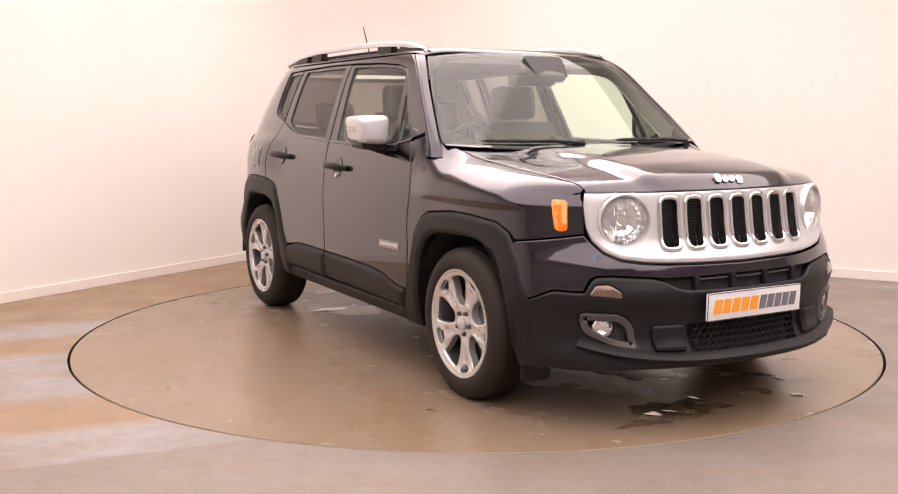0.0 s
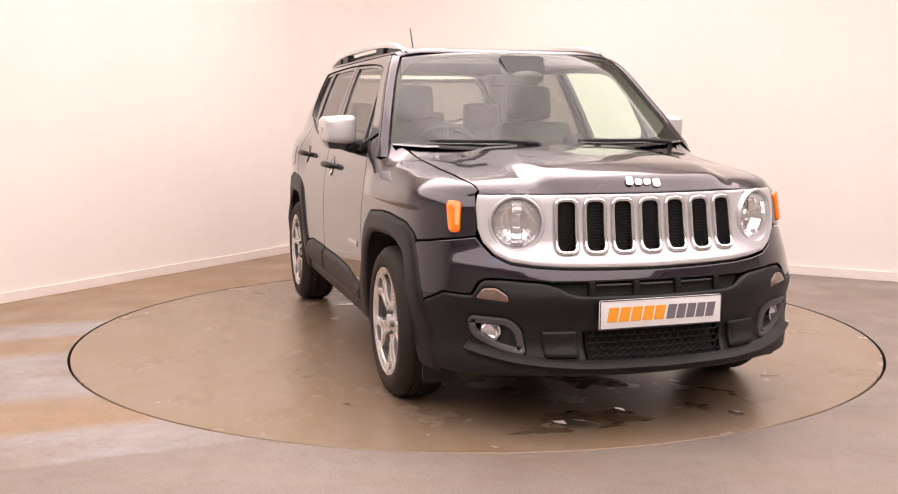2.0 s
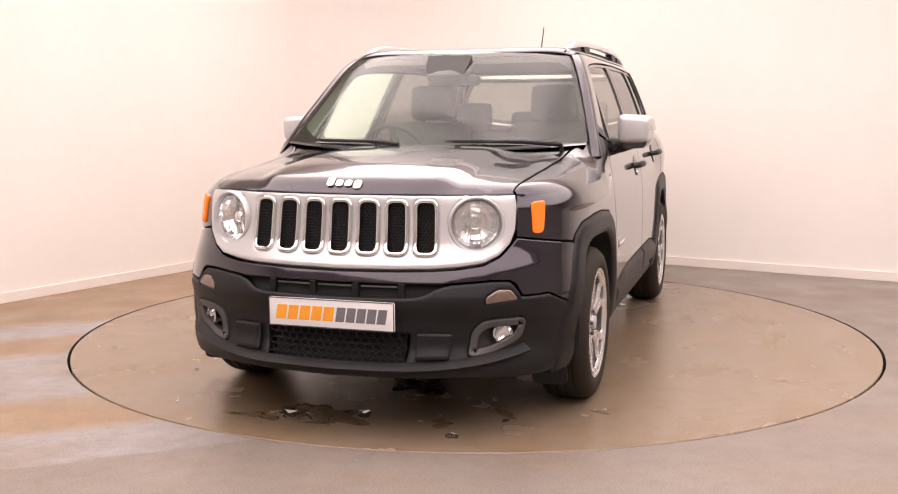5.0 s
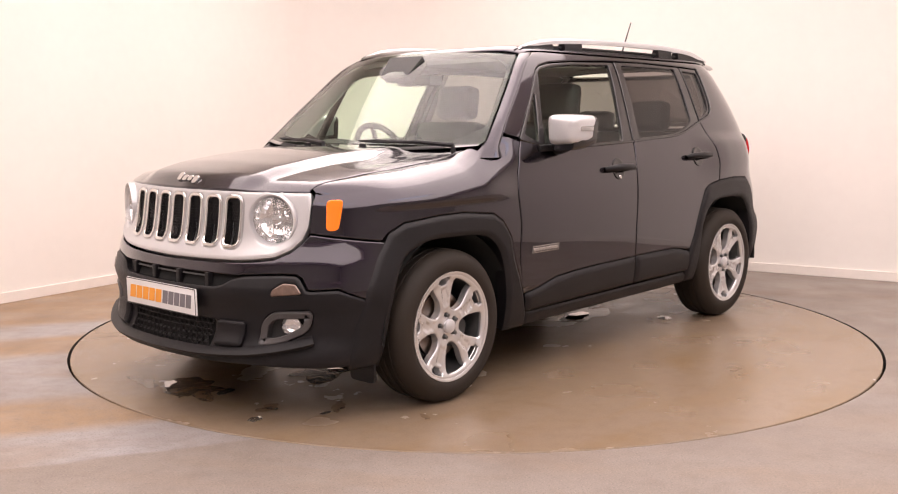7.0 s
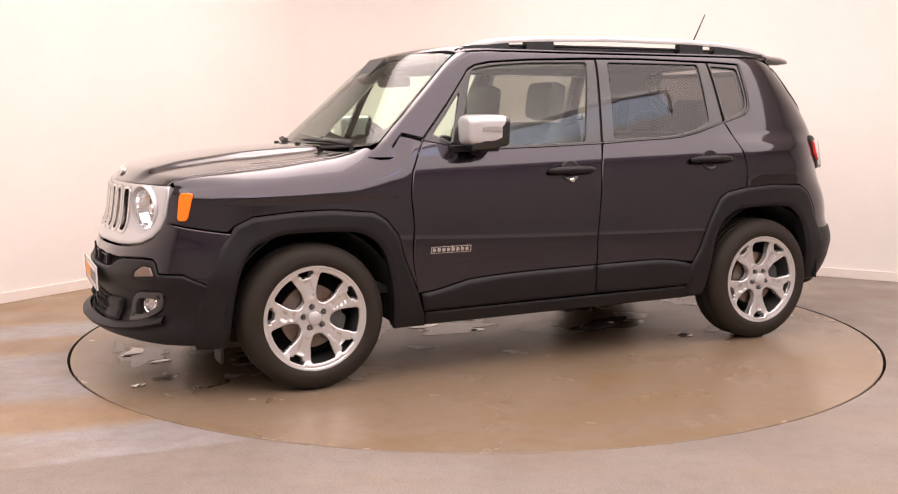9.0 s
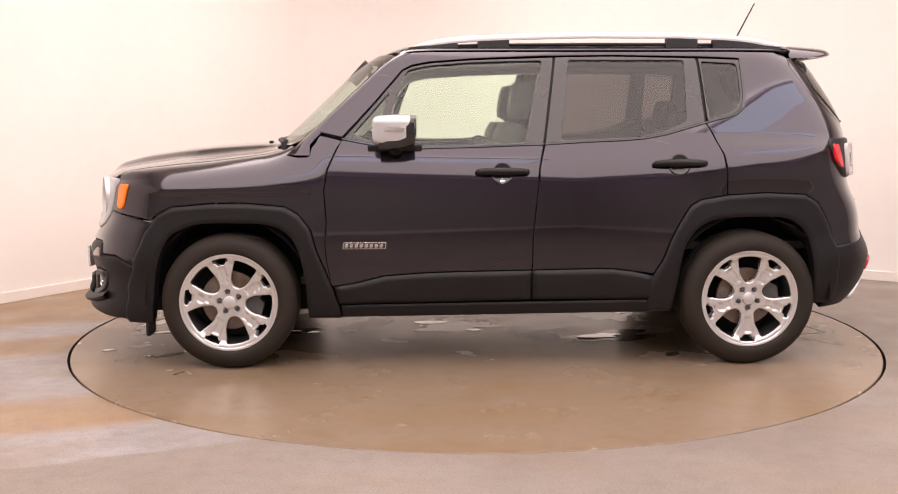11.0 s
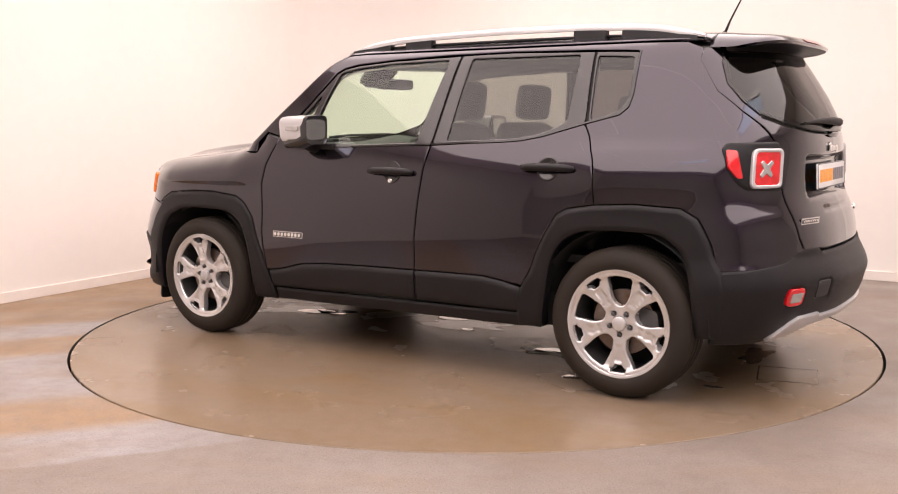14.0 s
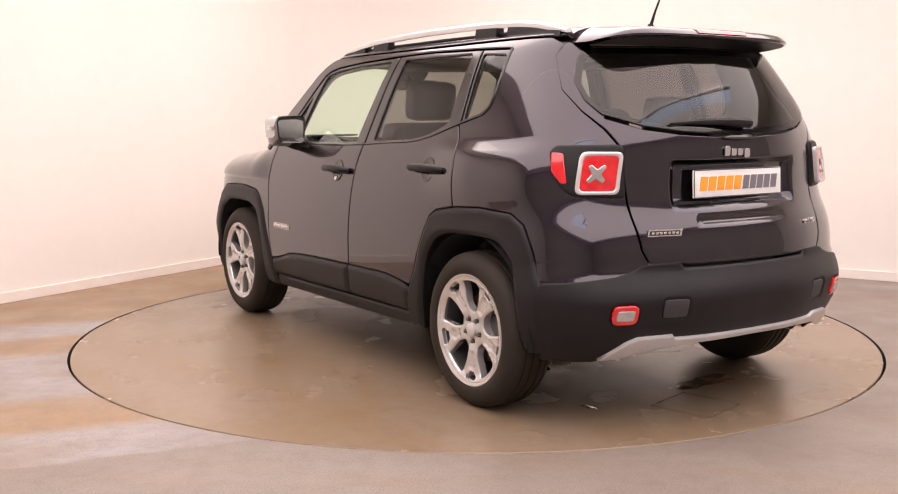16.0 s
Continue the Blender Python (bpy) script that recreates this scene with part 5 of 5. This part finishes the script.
# ---- roof rails and aerial ----
for sy in (1, -1):
    rail = new("roof_rail")
    rail.parent, rail.matrix_basis = car, OFF
    rail["label"] = "silver roof rail on black feet"
    RZ_T = table([(.42, 1.568), (.36, 1.592), (.26, 1.618), (.09, 1.634), (-.2, 1.645), (-.49, 1.651), (-.95, 1.649), (-1.2, 1.640), (-1.34, 1.628), (-1.45, 1.605), (-1.53, 1.582)])
    bm = bmesh.new()
    rows = []
    for x in np.linspace(.42, -1.53, 60):
        zt = RZ_T(x) + .007
        yb = .566 - .012 * ((x + .55) / .95) ** 2
        zr = roof(x, yb).z
        h = min(.030, max(.006, zt - zr))
        rows.append([bm.verts.new((x, sy * (yb + a), zt + b)) for a, b in ((-.016, -h), (-.018, -h * .4), (-.013, -.003), (0, 0), (.013, -.003), (.020, -h * .45), (.018, -h))])
    for a, b in zip(rows, rows[1:]):
        for k in range(7):
            bm.faces.new((a[k], a[(k + 1) % 7], b[(k + 1) % 7], b[k]))
    bm.faces.new(rows[0])
    bm.faces.new(rows[-1][::-1])
    part("rail_bar", bm, SILVER, rail, "satin silver bar", angle=50)
    for x0, x1 in ((.40, .15), (.05, -.11), (-.91, -1.07), (-1.15, -1.50)):
        bm = bmesh.new()
        rows = []
        for k, x in enumerate(np.linspace(x0, x1, 9)):
            e = .012 if k in (0, 8) else 0
            yb = .566 - .012 * ((x + .55) / .95) ** 2
            zr, zt = roof(x, yb).z - .012, max(roof(x, yb).z + .004, RZ_T(x) - .022)
            rows.append([bm.verts.new((x, sy * (yb + a), z)) for a, z in ((-.024, zr), (-.018, zt), (.019, zt), (.026, zr - .006))])
        for a, b in zip(rows, rows[1:]):
            for k in range(3):
                bm.faces.new((a[k], a[k + 1], b[k + 1], b[k]))
        bm.faces.new(rows[0])
        bm.faces.new(rows[-1][::-1])
        part("rail_foot", bm, PLASTIC, rail, "black rail foot")
    bm = bmesh.new()
    add_tube(bm, [(x, sy * (.566 - .012 * ((x + .55) / .95) ** 2), roof(x, .56).z + .001) for x in np.linspace(.44, -1.55, 40)], .006, 6)
    part("rail_gasket", bm, RUBBER, rail)
aerial = new("aerial")
aerial.parent, aerial.matrix_basis = car, OFF
bm = bmesh.new()
add_lathe(bm, [(.034, -.006), (.032, .006), (.020, .014), (.011, .030), (.001, .034)], 20, m=Matrix.Translation((-1.43, 0, roof(-1.43, 0).z)))
part("aerial_base", bm, PLASTIC, aerial)
bm = bmesh.new()
zb = roof(-1.43, 0).z + .02
add_tube(bm, [(-1.43, 0, zb), (-1.455, 0, zb + .06), (-1.545, 0, zb + .235)], [.008, .005, .0035], 8)
part("aerial_mast", bm, PLASTIC, aerial, "short black aerial mast")

# ---- door mirrors and handles ----
def mirror_housing(sy):
    mr = new("door_mirror")
    mr.parent, mr.matrix_basis = car, OFF
    mr["label"] = "door mirror with silver cap"

    def shell(profile, x_scale=1.0):
        """Rounded-box rings along x from the front of the cap to its open back."""
        bm = bmesh.new()
        rings = []
        for x, g, dz in profile:
            ring = rounded([(.845 + (1 - g) * .07, 1.094 + (1 - g) * .06 + dz), (1.004 - (1 - g) * .06, 1.100 + (1 - g) * .06 + dz), (1.012 - (1 - g) * .06, 1.238 - (1 - g) * .05 + dz), (.838 + (1 - g) * .07, 1.247 - (1 - g) * .05 + dz)], .034 * g + .004, 5)
            rings.append([bm.verts.new((x, sy * y, z)) for y, z in ring])
        for a, b in zip(rings, rings[1:]):
            for i in range(len(a)):
                j = (i + 1) % len(a)
                bm.faces.new((a[i], a[j], b[j], b[i]))
        bm.faces.new(rings[0])
        return bm, rings

    bm, r = shell([(.570, .45, 0), (.566, .70, 0), (.552, .88, 0), (.52, .97, 0), (.46, 1.0, 0), (.390, 1.0, 0)])
    part("mirror_cap", bm, SILVER, mr, "satin silver mirror cap", angle=60)
    bm, r = shell([(.54, .72, -.040), (.50, .90, -.030), (.43, .965, -.020), (.389, 1.012, -.003), (.370, .99, -.002), (.377, .90, 0)])
    bm.faces.new(r[-1][::-1])
    part("mirror_shell", bm, GLOSSBLACK, mr, angle=50)
    bm = bmesh.new()
    add_prism(bm, rounded([(-.072, -.05), (.072, -.05), (.074, .052), (-.076, .052)], .028, 5), .004, m=facing(Vector((.3800, sy * .924, 1.170)), (-1, 0, 0)))
    part("mirror_glass", bm, CHROME, mr, "mirror glass", smooth=False)
    bm = bmesh.new()
    add_prism(bm, rounded([(-.048, -.010), (.048, -.013), (.050, .013), (-.046, .012)], .010), .006, bevel=.002, m=facing(Vector((.465, sy * 1.0070, 1.176)), (.12, sy, 0)))
    ind = part("mirror_indicator", bm, CLEARLENS, mr, "clear indicator strip")
    bm = bmesh.new()
    add_tube(bm, [(.46, sy * .80, 1.085), (.465, sy * .86, 1.088), (.465, sy * .92, 1.105)], [.045, .036, .030], 10)
    add_box(bm, (.335, -.012, 1.068), (.60, .012, 1.100), .008, m=Matrix.Translation((0, sy * .828, 0)))
    part("mirror_arm", bm, PLASTIC, mr, "black mirror foot", angle=60)


mirror_housing(1)
mirror_housing(-1)
for i, sy in enumerate((1, -1)):
    for d, xc, zc in ((front_doors[i], -.055, .962), (rear_doors[i], -.925, 1.0)):
        p = skin_plain(xc, zc)
        p.y *= sy
        hd = new("door_handle")
        hd.parent, hd["label"] = d, "black pull handle"
        n = Vector((0, sy, .21)).normalized()
        fm = facing(p, n)
        # black disc on the skin stands for the dark reflection in the painted recess
        bm = bmesh.new()
        add_lathe(bm, [(.056, -.01), (.056, .0030), (.053, .0040), (.044, .0022), (.02, .0012), (.001, .0012)], 36, m=fm)
        part("handle_cup_shade", bm, GLOSSBLACK, hd, angle=50)
        bm = bmesh.new()
        add_tube(bm, [fm @ Vector(q) for q in ((-.122, 0, .004), (-.120, 0, .022), (-.09, .001, .034), (0, .002, .038), (.09, .001, .034), (.120, 0, .022), (.122, 0, .004))], [.012, .015, .017, .018, .017, .015, .012], 12)
        part("handle_grip", bm, PLASTIC, hd, angle=60)
        if d is front_doors[i]:
            bm = bmesh.new()
            add_lathe(bm, [(.013, 0), (.013, .006), (.010, .008), (.001, .008)], 16, m=fm @ pose(0, -.042, 0))
            part("key_lock", bm, CHROME, hd)
    # model badge on the front door
    p = skin_plain(.605, .612)
    p.y *= sy
    fm = facing(p, (0, sy, 0))
    strokes("badge", [(-.105, .105, -.016, .016)], .003, CHROME, front_doors[i], fm, "small chrome framed badge")
    strokes("badge_field", [(-.101, .101, -.013, .013)], .0036, GLOSSBLACK, front_doors[i], fm)
    strokes("badge_bars", [(-.096 + k * .0242, -.078 + k * .0242, -.009, .009) for k in range(8)], .005, CHROME, front_doors[i], fm)

# fuel flap on the right rear quarter
flap = panel("fuel_flap", rounded(side([(-1.24, 1.05), (-1.43, 1.05), (-1.45, .91), (-1.26, .91)]), .03), skin_plain, PAINT, car, "painted square fuel flap", offset=.002, gap=.002, step=.03)[0]
me = flap.data.copy()
me.transform(Matrix.Diagonal((1, -1, 1, 1)))
me.flip_normals()
flap.data = me
# ---- wheels ----
def rim_face():
    """The five-spoked face of the alloy wheel: a pierced disc, dished, with rounded edges."""
    R = .232
    circ = [(R * math.cos(2 * math.pi * i / 90), R * math.sin(2 * math.pi * i / 90)) for i in range(90)]
    holes = []
    for k in range(5):
        a = radians(90 + 72 * k)
        rot = Matrix.Rotation(a - math.pi / 2, 2)
        big = rounded([(-.018, .076), (.018, .076), (.044, .116), (.057, .192), (.050, .200), (0, .207), (-.050, .200), (-.057, .192), (-.044, .116)], [.014, .014, .03, .006, .006, .05, .006, .006, .03], 4)
        holes.append([tuple(rot @ Vector(p)) for p in big])
        rot = Matrix.Rotation(a + radians(36) - math.pi / 2, 2)
        small = rounded([(-.018, .184), (.018, .184), (.023, .194), (.038, .197), (.034, .215), (0, .219), (-.034, .215), (-.038, .197), (-.023, .194)], [.004, .004, .006, .004, .004, .02, .004, .004, .006], 2)
        holes.append([tuple(rot @ Vector(p)) for p in small])
        lug = radians(54 + 72 * k)
        holes.append([(.050 * math.cos(lug) + .0105 * math.cos(t), .050 * math.sin(lug) + .0105 * math.sin(t)) for t in [2 * math.pi * j / 14 for j in range(14)]])
    return circ, holes


def rim_surface(x, y):
    r = math.hypot(x, y)
    a = math.atan2(y, x)
    off = abs((((math.degrees(a) - 18) % 72) - 36))
    groove = .007 * smooth(.024, .012, r * math.sin(radians(min(off, 90)))) * smooth(.085, .105, r) * smooth(.182, .168, r)
    ridge = .006 * math.exp(-((((math.degrees(a) - 54) % 72) - 36) ** 2 - 0) / 900.0)
    return Vector((x, y, -.004 - .020 * smooth(.232, .06, r) - .010 * smooth(.222, .19, r) * smooth(.10, .19, r) + (.006 - ridge) * smooth(.06, .1, r) - groove))


circ, wheel_holes = rim_face()
wheel = new("wheel")
wheel.parent = car
wheel["label"] = "silver five-spoke alloy wheel with black tyre"
rim = panel("rim", circ, rim_surface, ALLOY, wheel, "silver alloy rim", turn=1, holes=wheel_holes, gap=0, lip=.008, drop=.008, depth=.034, step=.012, edge=.010, m=None)[0]
bm = bmesh.new()
add_lathe(bm, [(.226, -.004), (.234, .001), (.240, .001), (.242, -.006), (.236, -.018), (.222, -.030)], 90)
part("rim_lip", bm, ALLOY, rim)
bm = bmesh.new()
add_lathe(bm, [(.222, -.030), (.215, -.06), (.205, -.19)], 90)
part("rim_barrel", bm, ALLOYDARK, rim, "dark inner rim barrel")
bm = bmesh.new()
add_lathe(bm, [(.030, -.028), (.030, -.012), (.026, -.009), (.001, -.008)], 32)
part("centre_cap", bm, SILVER, rim)
nut = bmesh.new()
add_lathe(nut, [(.0095, -.034), (.0095, -.016), (.007, -.013), (.001, -.013)], 6)
nut_me = mesh_of(nut, "lug_nut", ALLOYDARK, True)
for k in range(5):
    o = new("lug_nut", nut_me)
    o.parent = rim
    o.matrix_basis = pose(.050 * math.cos(radians(54 + 72 * k)), .050 * math.sin(radians(54 + 72 * k)), 0)
bm = bmesh.new()
add_lathe(bm, [(.234, -.010), (.240, -.002), (.252, .006), (.270, .009), (.290, .006), (.305, .000), (.318, -.012), (.3285, -.024), (.3325, -.038), (.334, -.050), (.3285, -.052), (.3285, -.060), (.334, -.062),
               (.3345, -.088), (.3285, -.090), (.3285, -.100), (.3345, -.102), (.3345, -.128), (.3285, -.130), (.3285, -.140), (.334, -.142), (.334, -.160), (.3285, -.162), (.3285, -.170), (.333, -.172),
               (.326, -.190), (.305, -.210), (.27, -.216), (.234, -.205)], 96)
tyre = part("tyre", bm, TYRE, wheel, "black rubber tyre", angle=50)
bm = bmesh.new()
add_lathe(bm, [(.060, -.075), (.145, -.075), (.145, -.098), (.060, -.098)], 48, closed=True)
add_lathe(bm, [(.001, -.055), (.065, -.055), (.07, -.075), (.07, -.12), (.001, -.12)], 32)
part("brake_disc", bm, STEEL, wheel)
bm = bmesh.new()
add_prism(bm, rounded([(.075, -.075), (.155, -.06), (.165, 0), (.155, .06), (.075, .075)], .015), .05, m=pose(0, 0, -.115), bevel=.006)
part("brake_caliper", bm, ALLOYDARK, wheel)
# near-black dish closes the wheel, its depth shaded by colour
bm = bmesh.new()
add_lathe(bm, [(.234, -.20), (.205, -.185), (.12, -.17), (.001, -.17)], 40)
part("wheel_back", bm, FELT_SHADE, wheel)
FACE = .884
left = Matrix(((-1, 0, 0, 0), (0, 0, 1, 0), (0, 1, 0, 0), (0, 0, 0, 1)))
right = Matrix(((1, 0, 0, 0), (0, 0, -1, 0), (0, 1, 0, 0), (0, 0, 0, 1)))
ZW = .3345
wheel.matrix_basis = OFF @ pose(1.285, FACE, ZW) @ left @ pose(0, 0, 0, 0, 0, -25)
for x, y, base, spin in ((-1.285, FACE, left, 0), (1.285, -FACE, right, 8), (-1.285, -FACE, right, 30)):
    copy_thing(wheel, OFF @ pose(x, y, ZW) @ base @ pose(0, 0, 0, 0, 0, spin))
for xc in (1.285, -1.285):
    for sy in (1, -1):
        bm = bmesh.new()
        rings = []
        for y in (.44, .60, .80, .875):
            rings.append([bm.verts.new((xc + .405 * math.cos(a), sy * y, .345 + .405 * math.sin(a))) for a in np.linspace(radians(-4), radians(184), 30)])
        for a, b in zip(rings, rings[1:]):
            for k in range(29):
                bm.faces.new((a[k], a[k + 1], b[k + 1], b[k]))
        bm.faces.new(rings[0])
        part("arch_liner", bm, FELT_SHADE, car, "black felt arch liner", m=OFF)
for sy in (1, -1):
    bm = bmesh.new()
    add_prism(bm, rounded([(-.075, 0), (.075, 0), (.06, .16), (-.06, .16)], .03), .012, m=facing(Vector((1.705, sy * .76, .155)), (-1, 0, 0)))
    part("mud_flap", bm, PLASTIC, car, m=OFF)

# ---- underbody and cabin ----
bm = bmesh.new()
add_box(bm, (-1.05, -.76, .26), (.86, .76, .42), .03)
add_box(bm, (-1.78, -.62, .36), (-1.0, .62, .44), .03)
add_box(bm, (-.88, -.80, .26), (.88, .80, .40), .02)
add_box(bm, (.80, -.50, .22), (1.98, .50, .62), .04)
add_box(bm, (-1.86, -.60, .38), (-.85, .60, .56), .03)
part("underbody", bm, FELT_SHADE, car, "dark underbody", m=OFF)
bm = bmesh.new()
add_tube(bm, [(-.9, -.3, .235), (-1.4, -.35, .26), (-1.93, -.40, .335)], .03, 10)
add_box(bm, (-1.82, .05, .29), (-1.45, .55, .40), .04)
# silencer coloured near black for the shade under the tail
part("silencer", bm, FELT_SHADE, car, m=OFF)
for ds, out in ((front_doors, fdoor), (rear_doors, rdoor)):
    for o, d in zip(panel("door_card", out, skin_plain, TRIM, None, mirror=True, offset=-.055, gap=-.012, step=.06, depth=.01, m=None, label="dark cabin door lining"), ds):
        o.parent = d
panel("pillar_lining", body_side, skin_plain, LINING, car, mirror=True, offset=-.040, gap=-.010, step=.06, depth=.01, label="pale grey pillar lining")
# black sheet added before the pale lining, so the gaps stay dark
panel("gap_backing", body_side, skin_plain, RUBBER, car, mirror=True, offset=-.034, gap=-.004, step=.06, depth=.004, label="added black backing sheet that darkens the door gaps")
bm = bmesh.new()
add_box(bm, (-1.85, -.70, .56), (-.70, .70, .60), .01)
add_box(bm, (-.75, -.74, .40), (.95, .74, .44), .01)
part("cabin_floor", bm, TRIM, car, m=OFF)
bm = bmesh.new()
rows = []
for y in np.linspace(-.72, .72, 25):
    b = .035 * math.exp(-((y + .37) / .2) ** 2)
    rows.append([bm.verts.new((x, y, z)) for x, z in ((1.00, 1.075), (.82, 1.085 + b), (.70, 1.075 + b), (.60, 1.03 + b), (.55, .95), (.56, .80), (.66, .60), (.80, .44))])
for a, b in zip(rows, rows[1:]):
    for k in range(7):
        bm.faces.new((a[k], a[k + 1], b[k + 1], b[k]))
part("dashboard", bm, TRIM, car, "dark plastic dashboard", m=OFF, angle=60)
sw = new("steering_wheel")
sw.parent, sw.matrix_basis = car, OFF
sm = Matrix.Translation((.47, -.37, 1.02)) @ Matrix.Rotation(radians(-66), 4, "Y")
bm = bmesh.new()
add_tube(bm, [sm @ Vector((.185 * math.cos(t), .185 * math.sin(t), 0)) for t in np.linspace(0, 2 * math.pi, 41)], .016, 8, False)
part("wheel_ring", bm, TRIM, sw, "dark steering wheel rim")
bm = bmesh.new()
add_lathe(bm, [(.06, -.05), (.07, -.01), (.05, .01), (.001, .012)], 24, m=sm)
for t in (0, math.pi, math.pi * 1.5):
    add_tube(bm, [sm @ Vector((.05 * math.cos(t), .05 * math.sin(t), -.01)), sm @ Vector((.18 * math.cos(t), .18 * math.sin(t), 0))], .014, 8)
part("wheel_hub", bm, TRIM, sw)


def pad(bm, x, y, z, sx, sy_, sz, tilt=0.0, bevel=.05):
    """A cushion: a box with well-rounded edges, leaning back by tilt degrees."""
    add_box(bm, (-sx / 2, -sy_ / 2, 0), (sx / 2, sy_ / 2, sz), bevel, m=Matrix.Translation((x, y, z)) @ Matrix.Rotation(radians(-tilt), 4, "Y"))


def seat(x, y, w, name="seat"):
    s = new(name)
    s.parent, s.matrix_basis = car, OFF
    s["label"] = "dark leather seat with headrest"
    bm = bmesh.new()
    pad(bm, x + .22, y, .50, .50, w, .17)
    part("cushion", bm, SEAT, s, angle=60)
    bm = bmesh.new()
    pad(bm, x - .02, y, .60, .15, w, .62, 14, .065)
    pad(bm, x + .01, y - w * .42, .70, .17, w * .16, .42, 14, .03)
    pad(bm, x + .01, y + w * .42, .70, .17, w * .16, .42, 14, .03)
    part("backrest", bm, SEAT, s, angle=60)
    bm = bmesh.new()
    pad(bm, x - .19, y, 1.215, .11, w * .56, .205, 8, .05)
    part("headrest", bm, SEAT, s, angle=60)
    return s


seat(.02, .37, .50, "front_seat")
seat(.02, -.37, .50, "front_seat")
rs = new("rear_seat")
rs.parent, rs.matrix_basis = car, OFF
rs["label"] = "dark leather rear bench with three headrests"
bm = bmesh.new()
pad(bm, -.72, 0, .54, .50, 1.26, .16)
part("cushion", bm, SEAT, rs, angle=60)
bm = bmesh.new()
pad(bm, -.98, 0, .62, .15, 1.28, .53, 16, .05)
part("backrest", bm, SEAT, rs, angle=60)
for y, h in ((-.40, .19), (0, .13), (.40, .19)):
    bm = bmesh.new()
    pad(bm, -1.13, y, 1.14, .10, .26, h, 8, .045)
    part("headrest", bm, SEAT, rs, angle=60)
bm = bmesh.new()
add_box(bm, (.50, -.125, 1.395), (.60, .125, 1.455), .02)
add_tube(bm, [(.60, 0, 1.45), (.66, 0, 1.50)], .015, 8)
part("rear_view_mirror", bm, TRIM, car, "dark rear-view mirror", m=OFF)
bm = bmesh.new()
add_prism(bm, rounded([(-.10, -.07), (.10, -.07), (.12, .07), (-.12, .07)], .02), .05, m=facing(screen(0, 1.47) + Vector((-.06, 0, -.01)), (.72, 0, .69)))
part("sensor_box", bm, TRIM, car, m=OFF)


def motions():
    walk(platform, [(t, pose(0, 0, 0, 0, 0, a)) for t, a in TURN])
    walk(car, [(t, pose(0, 0, 0, 0, 0, a)) for t, a in TURN])


motions()
